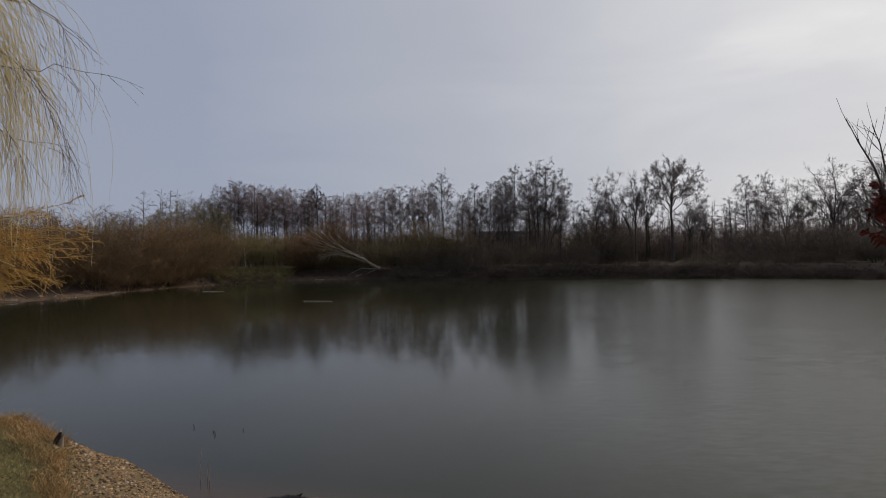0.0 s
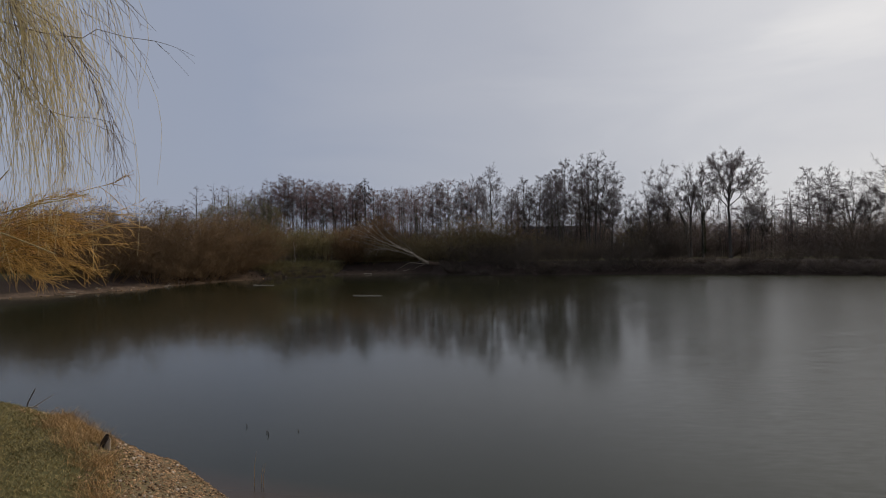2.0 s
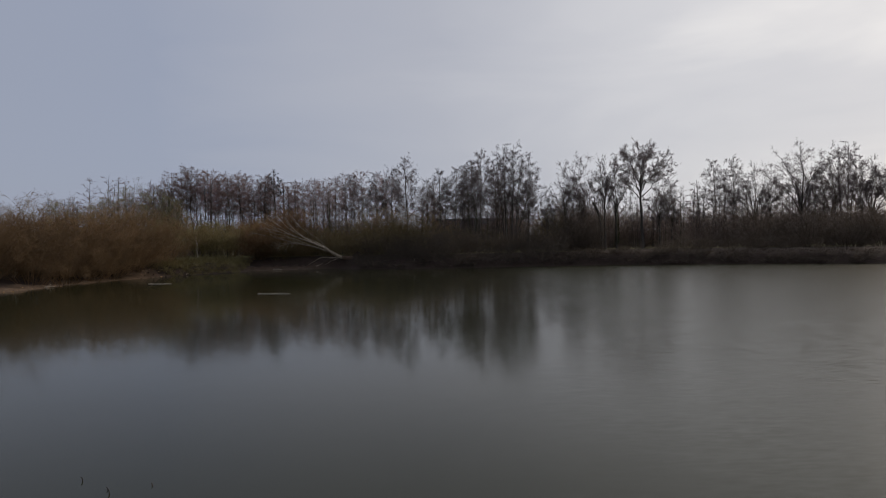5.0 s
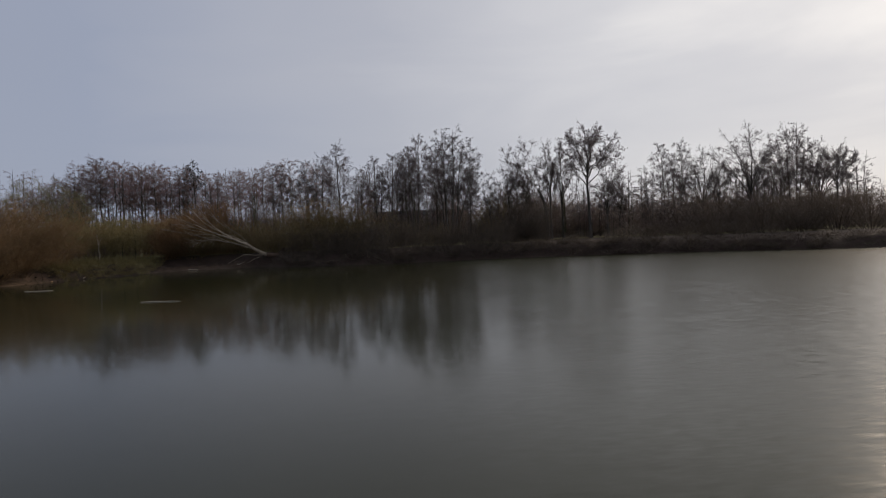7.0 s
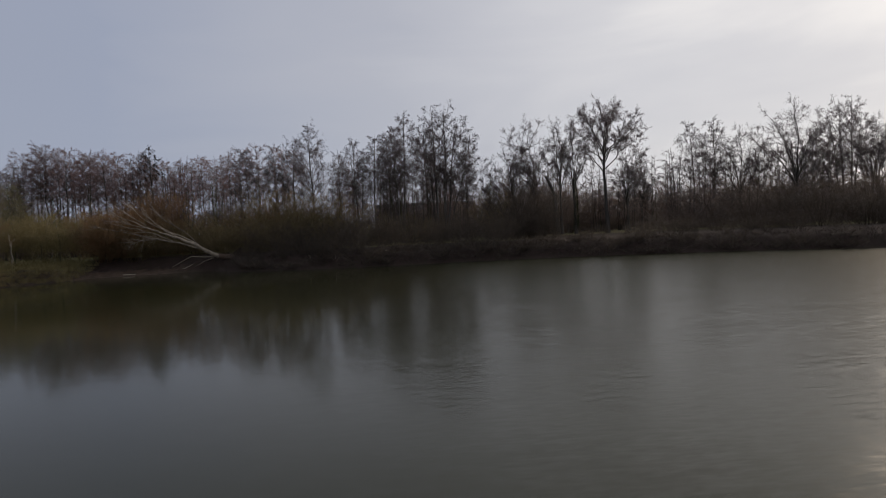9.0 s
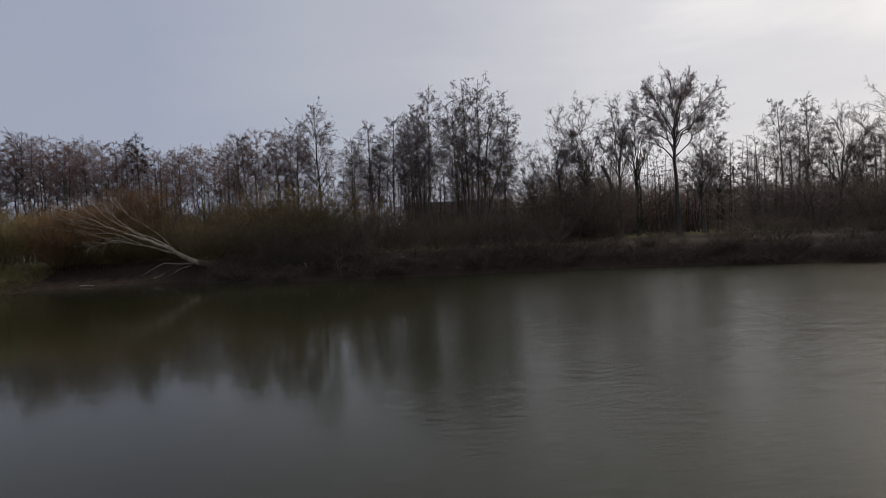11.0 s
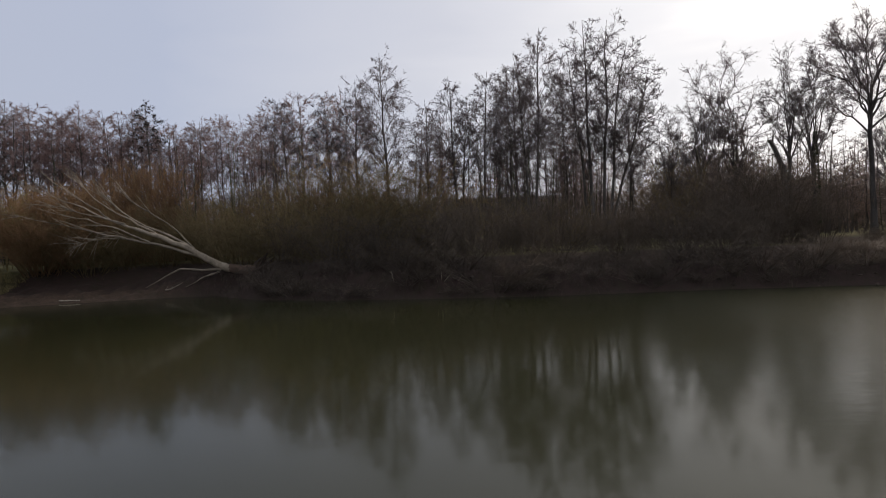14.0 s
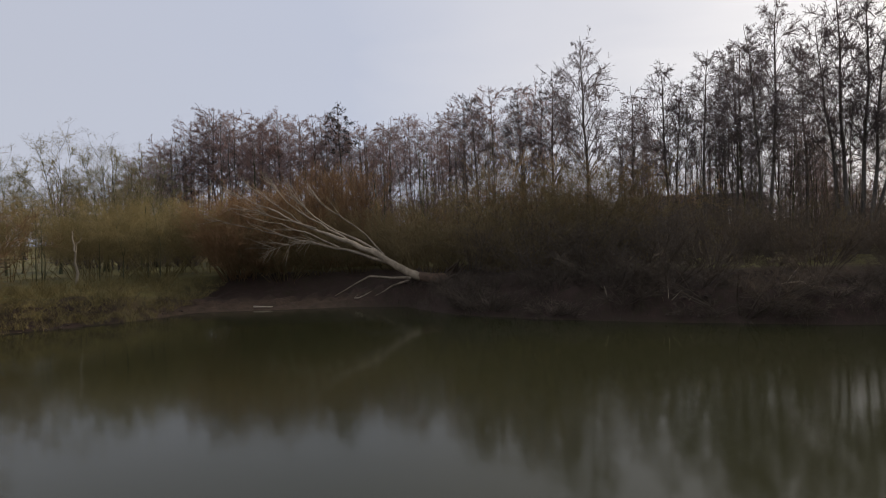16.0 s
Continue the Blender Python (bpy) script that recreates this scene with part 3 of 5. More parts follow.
back = Kind([alder("alder_tree", W_LABEL, W_GROUP, ONE, 0.125, 0.36, 26, 5, 6, BARK, TWIG_RED, 0, 0.5, 0.006, 1, 1.9),
             alder("alder_tree", W_LABEL, W_GROUP, [(0, 0, 0.5, 0.3, 1.0), (0.8, 0.3, 1.6, 0.2, 0.9)], 0.11, 0.34, 18, 5, 6, BARK, TWIG_RED, 0, 0.5, 0.0055, 1, 1.9),
             alder("alder_tree", W_LABEL, W_GROUP, [(0, 0, -0.4, 0.3, 1.0), (0.5, 0.6, 0.9, 0.9, 0.95)], 0.115, 0.30, 18, 5, 6, BARK, TWIG, 0, 0.5, 0.0055, 1, 1.9)])
thin = Kind([alder("young_alder", "thin young bare alder in the wood", "young alders", [(0, 0, 0.3, 0.2, 1.0), (0.9, 0.5, 1.6, 0.2, 0.9), (-0.7, 0.4, -1.3, 0.8, 0.82)], 0.085, 0.28, 14, 5, 5, BARK, TWIG, 0, girth=0.0055, spurs=1, fineness=1.5, rise=0.9),
             alder("young_alder", "thin young bare alder in the wood", "young alders", [(0, 0, 0.6, -0.2, 1.0), (-0.6, 0.5, -1.2, 0.2, 0.93)], 0.105, 0.30, 20, 5, 5, BARK_GREEN, TWIG, 0, girth=0.0055, spurs=1, fineness=1.5, rise=0.9)])
scrub = Kind([alder("alder_sapling", "twiggy bare alder sapling between the trunks", "alder saplings", [(0, 0, 0.9, 0.2, 1.0), (0.6, 0.3, -1.4, 0.6, 0.86), (-0.5, 0.2, 1.9, -0.8, 0.74)], 0.13, 0.12, 18, 6, 6, BARK, TWIG_RED, 0, sharp=0.5, girth=0.0045, spurs=1, fineness=1.6, rise=0.8),
              alder("alder_sapling", "twiggy bare alder sapling between the trunks", "alder saplings", [(0, 0, -0.8, 0.4, 1.0), (0.5, -0.3, 2.0, 0.4, 0.9)], 0.15, 0.10, 24, 6, 6, BARK, TWIG_RED, 0, sharp=0.5, girth=0.0045, spurs=1, fineness=1.6, rise=0.8)])
oaks = Kind([broad("oak_tree", "broad bare tree with a domed fan of limbs", "broad trees", 0.61, 3.7, 16, BARK, TWIG, levels=(13, 6, 5, 4), mid=0.34, low=-0.2, girth=0.20),
             broad("oak_tree", "broad bare oak with low spreading limbs", "broad trees", 0.36, 4.4, 16, BARK, TWIG, levels=(9, 6, 5, 4), mid=0.30, low=-0.2, girth=0.26)])
ash = Kind([broad("ash_tree", "upright bare tree with a rounded head", "broad trees", 0.36, 2.1, 14, BARK, TWIG, mid=0.48, low=-0.75, girth=0.19),
            broad("ash_tree", "upright bare tree with a rounded head", "broad trees", 0.48, 1.9, 11, BARK, TWIG, mid=0.45, low=-0.5, girth=0.18)])
pale = Kind([broad("willow_tree", "pale yellowish bare willow behind the meadow", "pale willows", 0.18, 3.4, 12, BARK_GREEN, TWIG_PALE, levels=(8, 6, 5, 4), mid=0.42, low=-0.3, girth=0.16, fat=1.25)])

for x, y, top in [(-0.1, 101.6, 15.2), (5.1, 102, 13.4), (6.9, 101, 13.7), (8.4, 100, 13.6), (10.0, 98.4, 15.5), (9.6, 103, 14.8), (-1.9, 103, 13.8), (-4.6, 105, 13.4),
                  (-7.7, 106, 13.2), (13.0, 103, 14.0), (17.4, 102, 11.5), (46.2, 104, 14.5), (48.8, 104, 14.8), (3.2, 104, 12.2)]:
    slim.put(x, y, top)
many.put(14.0, 98.0, 16.2, 1.0, turn=0)
many.put(62.6, 98.5, 16.0, 0.95, turn=150)
pines.put(-20.7, 112.9, 14.9, 1.1)
for x, y, top, k in [(32.9, 98.1, 16.3, 0), (56.9, 100, 16.2, 1), (50.9, 102, 13.4, 1), (69.3, 102, 14.3, 1), (64, 92, 12, 0)]:
    oaks.put(x, y, top, 1.0, k)
for x, y, top, w, k in [(23.5, 103.5, 14.4, 0.95, 0), (25.7, 103.5, 15.1, 1.3, 0), (28.0, 99.5, 14.6, 1.05, 1), (29.6, 99.3, 14.4, 1.0, 1), (36.6, 101, 12.8, 1.2, 0), (39.3, 104, 11.5, 1.2, 0), (54.6, 104, 13.6, 1, 0), (60.4, 92, 12.3, 1, 1), (19.9, 100, 10.6, 1.0, 0)]:
    ash.put(x, y, top, w, k)
for x, y, top in [(-34.4, 116, 15.3), (-31, 114, 14.4), (-30.8, 118, 14.3), (-25.8, 112, 13.6), (-25.1, 116, 13.7), (-19.6, 115, 12.9), (-18.2, 118, 12.7), (-14.4, 112, 12.4),
                  (-13.1, 116, 12.8), (-9.2, 110, 13.1), (-6.3, 107, 13.2), (-2.7, 104, 12.6), (-38, 118, 14.6), (-35.3, 116, 14.8), (-37, 119, 15.0),
                  (-28, 113, 13.6), (-22.5, 114, 13.5), (-16.5, 113, 12.7), (-11.2, 113, 12.9), (-32.6, 119, 14.6), (-40.6, 117, 12.9), (-42.6, 119, 12.1), (-44.8, 118, 11.3), (-23, 118, 13.6), (-27, 119, 13.9)]:
    red.put(x, y, top + 0.7, 1.1)
for x, y, top in [(-37.7, 100, 12.4), (-35.6, 102, 11.5), (-42.9, 102, 10.0), (-34.6, 107, 11.2), (-48, 100, 10.5), (-40.4, 98, 10.6), (-33.2, 99.5, 11.2), (-31.4, 100.5, 10.2)]:
    pale.put(x, y, top, 1.05)

# thickets of thin trees between the tall ones, and far woods
def in_gap(x, y):
    """The open lane between the many-stemmed alder and the broad trees."""
    return y > 90 and 17.9 + (y - 98) * 0.20 < x < 19.6 + (y - 98) * 0.19


for n, x0, x1, y0, y1, lo, hi in [(34, -16, 18, 97, 107, 6.5, 11.0), (14, 4, 18, 99, 105, 7.0, 9.5), (12, 20, 42, 101, 110, 6.5, 10.5), (9, 41, 72, 101, 108, 8, 12), (12, -40, -14, 104, 112, 8.0, 11.5), (3, 20.8, 22.4, 104, 108, 8.5, 10.2)]:
    for _ in range(n):
        x, y, top = float(rng.uniform(x0, x1)), float(rng.uniform(y0, y1)), float(rng.uniform(lo, hi))
        if not in_gap(x, y):
            thin.put(x, y, top)
for n, x0, x1, y0, y1, lo, hi in [(26, -39, -12, 111, 126, 12.2, 14.2), (10, -48, -38, 114, 126, 11.2, 12.8), (20, -70, -46, 114, 128, 10.2, 11.6), (20, -14, 20, 105, 116, 9.5, 12.4), (16, 20, 44, 106, 118, 8.0, 11.0), (28, 42, 80, 100, 114, 9.5, 12.8)]:
    for _ in range(n):
        x, y, top = float(rng.uniform(x0, x1)), float(rng.uniform(y0, y1)), float(rng.uniform(lo, hi))
        if not in_gap(x, y):
            back.put(x, y, top, 1.35, 2 if x > 18 else None)
for n, x0, x1, y0, y1, lo, hi in [(30, -14, 18, 103, 116, 8.0, 10.5), (13, 22, 42, 103, 114, 8.0, 9.6), (16, 42, 76, 100, 110, 7.5, 10.0), (8, -38, -16, 108, 114, 8.0, 10.0)]:
    for k in range(n):
        x, y, top = x0 + (x1 - x0) * (k + float(rng.random())) / n, float(rng.uniform(y0, y1)), float(rng.uniform(lo, hi))
        if not in_gap(x, y):
            scrub.put(x, y, top, 1.1)
for x, y, top in [(41.2, 105, 10.0), (43.0, 104, 9.2), (44.8, 106, 9.8), (34.6, 106, 9.6), (38.2, 107, 9.2)]:
    back.put(x, y, top, 1.5, 2)
for _ in range(24):
    x = float(rng.uniform(-105, -46))
    back.put(x, float(rng.uniform(136, 156)), float(rng.uniform(12.0, 14.5) + (3 if -66 < x < -56 else 0)), 1.5)

# ---- shrubs ----
B = "bank shrubs"


def two(name, label, twig, wide=0.0, leggy=0.10, subs=6, girth=0.98):
    """A pair of variants of one shrub kind."""
    return Kind([shrub(name, label, B, 32, subs, 8, 1, twig, 0.95, 0.6 + wide, girth=girth, leggy=leggy), shrub(name, label, B, 30, subs, 8, 1, twig, 1.05, 0.8 + wide, girth=girth, leggy=leggy)])


brown = two("willow_shrub", "dense bare brown shrub on the bank", BUSH_BROWN)
olive = two("willow_shrub", "dense bare olive-brown shrub on the bank", BUSH_OLIVE)
L_LABEL = "bare leggy olive-brown shrub on the meadow"
leggy = Kind([shrub("willow_shrub", L_LABEL, B, 10, 17, 8, 3, BUSH_MEADOW, 1.0, 0.55, girth=0.75, leggy=0.40), shrub("willow_shrub", L_LABEL, B, 12, 15, 8, 3, BUSH_MEADOW, 1.1, 0.75, girth=0.75, leggy=0.36)])
dark = two("bank_shrub", "dark bare thicket shrub above the muddy bank", BUSH_DARK)
rust = Kind([shrub("willow_shrub", "rust-coloured bare shrub behind the fallen tree", B, 36, 7, 8, 3, BUSH_RUST, girth=1.2)])
bramble = Kind([shrub("bramble", "low dark bramble hanging over the muddy bank", "brambles on the bank", 20, 5, 6, 1, BUSH_DARK, 0.9, 1.1, 2.0, 0.95), shrub("bramble", "low dark bramble hanging over the muddy bank", "brambles on the bank", 18, 5, 6, 1, BUSH_DARK, 0.9, 1.3, 2.0, 0.95)])
hedge = Kind([shrub("hedge_shrub", "purple-brown bare hedge shrub behind the trees", "hedge shrubs", 17, 6, 6, 1, BUSH_HEDGE, 0.9, 0.7, 5.0, 1.6), shrub("hedge_shrub", "purple-brown bare hedge shrub behind the trees", "hedge shrubs", 15, 6, 6, 1, BUSH_HEDGE, 1.0, 0.9, 5.0, 1.6)])


def row(kind, n, x0, y0, x1, y1, lo, hi, depth=1.5, wide=1.2):
    """n shrubs along a line of the plan, tops between heights lo and hi."""
    for k in range(n):
        s = (k + float(rng.uniform(0.2, 0.8))) / n
        x, y = x0 + (x1 - x0) * s + float(rng.uniform(-0.6, 0.6)), y0 + (y1 - y0) * s + float(rng.uniform(-depth, depth))
        top = float(rng.uniform(lo, hi)) - (1.6 if in_gap(x, y) else 0)
        if 11 < x < 15 and y < 100:          # a dip in the belt through which the barn shows
            top = min(top, 4.0)
        kind.put(x, y, top, float(rng.uniform(0.9, 1.2)) * wide)


row(brown, 8, -46.5, 61.5, -34.6, 61.5, 7.6, 8.2, 0.8, 1.25)
row(brown, 9, -44, 62, -33, 77, 7.0, 8.2)
row(brown, 9, -36, 66, -27.5, 82, 6.9, 8.0, 1.0, 1.3)
row(olive, 6, -48, 64, -36, 84, 7.2, 8.6)
row(leggy, 8, -35, 91, -24, 93.5, 6.2, 7.4)
row(leggy, 4, -29, 97, -22, 97, 5.8, 6.8)
row(leggy, 4, -27.5, 89.5, -22.6, 90.5, 5.2, 6.2, 0.6)
row(brown, 6, -32.5, 62, -27, 80.5, 4.6, 5.6, 0.6, 1.4)
row(rust, 2, -20.4, 92.9, -18.0, 92.9, 6.2, 6.8, 0.4)
row(rust, 3, -17.2, 98.5, -13.2, 98.5, 7.4, 8.4, 0.8, 0.8)
row(olive, 6, -19, 94, -9, 95, 5.0, 6.2)
row(brown, 7, -24, 101, -10, 101, 5.4, 6.4, 1.0, 1.3)
row(rust, 2, -19.4, 95.2, -17.6, 95.2, 6.6, 7.2, 0.4)
row(olive, 6, -9, 92.5, 2, 92, 5.6, 6.8)
row(dark, 9, -6, 89.5, 12, 86.5, 3.8, 5.0, 0.8)
row(dark, 8, 0, 93, 19, 91, 4.7, 5.3)
row(olive, 5, 0, 96, 14, 95, 4.9, 5.5)
row(olive, 5, -5, 96, 2.0, 96, 7.0, 8.2, 0.8, 1.1)
row(brown, 4, -5.5, 97.5, 2.5, 97.5, 6.8, 8.0, 0.8, 1.1)
row(dark, 4, 19.6, 92.5, 23.4, 91.5, 6.6, 7.4, 0.5, 1.1)
row(dark, 4, 12, 87, 20, 86, 3.4, 4.6, 0.8)
row(dark, 3, 20.5, 90, 25, 90, 4.2, 5.0)
row(olive, 2, 19.6, 100, 20.8, 100.4, 7.6, 8.2, 0.2, 0.55)
row(hedge, 5, 22, 102, 27, 102.5, 6.9, 7.7, 0.8, 1.2)
row(dark, 5, 20.5, 85, 28, 83, 2.0, 2.5, 0.6, 1.5)
row(dark, 9, 28, 83.0, 46, 76.8, 2.6, 3.4, 0.8, 1.6)
row(dark, 5, 24, 92, 33, 90, 2.2, 2.8, 1.0, 1.5)
row(hedge, 7, 17, 111, 27, 111, 6.5, 7.4, 2.0, 1.8)
row(hedge, 7, 21.6, 108, 32, 109, 8.4, 9.8, 1.0, 1.2)
row(hedge, 24, 27, 130, 92, 122, 7.6, 9.0, 2.0, 2.4)
row(hedge, 6, 30, 113, 40, 114, 6.4, 7.2, 1.5, 1.8)
row(hedge, 14, 38, 118, 84, 112, 6.5, 7.5, 2.0, 2.2)
row(hedge, 6, 44, 106, 58, 104, 6.2, 7.2, 1.5, 1.8)
row(dark, 6, 31, 89, 46, 84, 2.6, 3.2, 1.2, 1.6)
row(hedge, 12, 40, 97, 74, 90, 6.2, 7.6, 2.0, 1.8)
row(hedge, 16, -18, 109, 20, 111, 5.4, 6.2, 2.0, 1.7)
row(dark, 7, 43, 86, 58, 78, 6.2, 7.4, 1.5, 1.3)
row(hedge, 5, 50, 92, 72, 88, 6.0, 7.0, 2, 1.4)
row(hedge, 12, -44, 110, -16, 107, 6.0, 7.4, 2, 1.5)
row(hedge, 13, -66, 133, -10, 128, 7.0, 8.2, 2, 2.0)
row(hedge, 7, -15, 106.5, 1, 106, 6.6, 7.8, 0.8, 1.2)

# brambles that hang over the bank, along the far shore
for k in range(27, 39):
    (ax, ay), (bx, by) = SHORE[k], SHORE[k + 1]
    run = math.hypot(bx - ax, by - ay)
    n = max(1, round(run / 1.05))
    for q in range(n):
        s = (q + float(rng.uniform(0.2, 0.8))) / n
        off = float(rng.uniform(0.7, 3.2))
        x, y = ax + (bx - ax) * s + (ay - by) / run * -off, ay + (by - ay) * s + (bx - ax) / run * off
        low = 0.75 if x > 23 else 1.0
        if not -13 < x < -6:
            bramble.put(x, y, gz(x, y) + low * float(rng.uniform(0.8, 2.0)), float(rng.uniform(1.0, 1.6)))
        if q % 3 < 2 and not -14 < x < -6.5:
            off = float(rng.uniform(0.3, 1.1))
            x, y = ax + (bx - ax) * s + (ay - by) / run * -off, ay + (by - ay) * s + (bx - ax) / run * off
            bramble.put(x, y, gz(x, y) + float(rng.uniform(0.35, 0.85)), float(rng.uniform(1.4, 2.2)))


# ---- the fallen tree on the far bank ----
def limb_path(points, rings=12, jitter=0.04):
    """A smooth path through a few plan points."""
    p = np.array(points, float)
    s = np.linspace(0, len(p) - 1, rings)
    k = np.minimum(s.astype(int), len(p) - 2)
    f = (s - k)[:, None]
    f = f * 0.6 + 0.4 * f * f * (3 - 2 * f)
    out = p[k] + (p[k + 1] - p[k]) * f
    out[1:-1] += rng.normal(size=(rings - 2, 3)) * jitter
    return out


fallen = thing("fallen_tree", "uprooted pale tree leaning out from the muddy bank", "fallen tree")
t = Tubes()
axis = limb_path([(-8.2, 90.7, 1.36), (-8.8, 90.6, 1.57), (-9.5, 90.4, 2.02), (-10.3, 90.2, 2.54), (-11.7, 90.0, 3.2), (-12.9, 89.9, 3.68)], 18, 0.02)
t.add(axis, np.linspace(0.235, 0.09, 18), 10)
t.object("trunk", TRUNK_FALLEN, fallen)
t = Tubes()
t.add(limb_path([(-6.7, 90.8, 1.12), (-7.4, 90.78, 1.2), (-8.3, 90.69, 1.38)], 6, 0.02), np.array([0.05, 0.34, 0.30, 0.27, 0.25, 0.237]), 10)
tagged(t.object("butt", MUDDY, fallen), "dark muddy butt of the trunk")
ENDS = [([(-12.8, 89.95, 3.66), (-14.5, 89.9, 4.35), (-16.1, 89.8, 5.15), (-18.0, 89.7, 5.9)], 0.11), ([(-9.9, 90.3, 2.15), (-11.7, 90.0, 2.78), (-13.5, 89.8, 3.26), (-14.9, 89.7, 3.55), (-16.9, 89.6, 4.35)], 0.14),
        ([(-10.0, 90.3, 2.5), (-11.3, 90.3, 3.28), (-12.7, 90.3, 3.88), (-14.1, 90.4, 4.85), (-14.8, 90.4, 5.7), (-15.3, 90.5, 6.4)], 0.12), ([(-10.1, 90.3, 2.6), (-10.9, 90.5, 3.5), (-12.3, 90.6, 4.5), (-13.4, 90.7, 5.3), (-14.0, 90.8, 6.1)], 0.075),
        ([(-11.6, 90.05, 3.15), (-13.2, 90.2, 4.15), (-14.6, 90.2, 4.95), (-15.4, 90.2, 5.7), (-16.2, 90.2, 6.6)], 0.085), ([(-13.4, 89.9, 3.95), (-15.0, 89.7, 4.45), (-16.7, 89.6, 5.0), (-18.3, 89.5, 5.25)], 0.065),
        ([(-13.4, 89.8, 3.24), (-14.6, 89.6, 3.2), (-15.4, 89.5, 3.05), (-16.1, 89.4, 2.9)], 0.035), ([(-14.4, 89.75, 3.5), (-16.0, 89.6, 3.85), (-17.6, 89.5, 4.3), (-19.3, 89.4, 4.65)], 0.05),
        ([(-14.2, 89.9, 4.25), (-15.4, 90.0, 5.1), (-16.4, 90.0, 5.8), (-17.3, 90.1, 6.3)], 0.06), ([(-12.2, 89.9, 2.95), (-13.8, 89.7, 3.75), (-15.4, 89.6, 4.25), (-17.2, 89.5, 4.75)], 0.07)]
boughs = []
for e, r in ENDS:
    p = limb_path(e, 12, 0.03)
    boughs.append(p)
    t = Tubes()
    t.add(p, 0.68 * r * (1 - 0.85 * np.linspace(0, 1, 12)), 7)
    t.object("limb", TRUNK_FALLEN, fallen)
b0 = np.stack(boughs)
t = Tubes()
side, sl = shoots(b0, np.full(len(b0), 4.6), 7, 0.35, 0.95, 0.26, 0.05, 0.30, 5, 0.14)
t.add(side, np.array([0.021, 0.018, 0.014, 0.010, 0.005]), 4)
tw, tl = shoots(side, sl, 4, 0.2, 1.0, 0.5, 0.04, 0.42, 3, 0.2)
t.add(tw, np.array([0.008, 0.006, 0.003]), 3)
tagged(t.object("crown", TRUNK_FALLEN, fallen), kind="stuff")
for pts, r in (([(-8.7, 90.5, 1.3), (-9.6, 90.2, 1.32), (-10.7, 90.0, 1.42), (-11.5, 89.8, 1.05), (-12.4, 89.6, 0.55)], 0.085), ([(-8.8, 90.5, 1.2), (-9.5, 90.2, 0.95), (-10.4, 89.9, 0.5)], 0.065)):
    t = Tubes()
    t.add(limb_path(pts, 9, 0.03), np.linspace(r, 0.02, 9), 5)
    t.object("broken_limb", TRUNK_FALLEN, fallen)
t = Tubes()
for k in range(26):
    a, r = k * 2.4, 0.3 + 0.75 * float(rng.random())
    end = np.array([-6.4 + 0.5 * float(rng.random()), 90.8 + math.cos(a) * r, 1.15 + math.sin(a) * r])
    t.add(limb_path([(-7.0, 90.8, 1.15), (np.array([-7.0, 90.8, 1.15]) + end) / 2 + rng.normal(size=3) * 0.08, end], 6, 0.05), np.linspace(0.13, 0.02, 6), 5)
tagged(t.object("root_plate", ROOT, fallen), "torn muddy roots")
t = Tubes()
hang, _ = shoots(b0[[1, 6]], np.full(2, 6.0), 6, 0.35, 0.9, 0.3, -1.6, 0.14, 4, 0.1)
t.add(hang, np.array([0.014, 0.012, 0.010, 0.006]), 3)
tagged(t.object("hanging_twig_mass", DEADWOOD, fallen), kind="stuff")


# ---- driftwood, floating logs, sticks ----
def branch(name, label, category, pts, r0, r1, mat, forks=0, share=0.45, group=""):
    """A bent stick or log with some side forks, ends closed by its taper."""
    ob = thing(name, label, category, group)
    t = Tubes()
    p = limb_path(pts, 9, r0 * 0.2)
    p = np.concatenate([p[:1] - (p[1] - p[0]) * 0.04, p, p[-1:] + (p[-1] - p[-2]) * 0.04])
    t.add(p, np.concatenate([[0.002], np.linspace(r0, r1, 9), [0.002]]), 7)
    t.object("stem", mat, ob)
    if forks:
        total = float(np.linalg.norm(p[-1] - p[0]))
        sh, _ = shoots(p[None], np.array([total]), forks, 0.15, 0.95, 0.8, 0.25, share, 5, 0.25)
        for one in sh:
            t = Tubes()
            t.add(one, np.linspace(r1, r1 * 0.35, 5), 5)
            t.object("fork", mat, ob)
    return ob


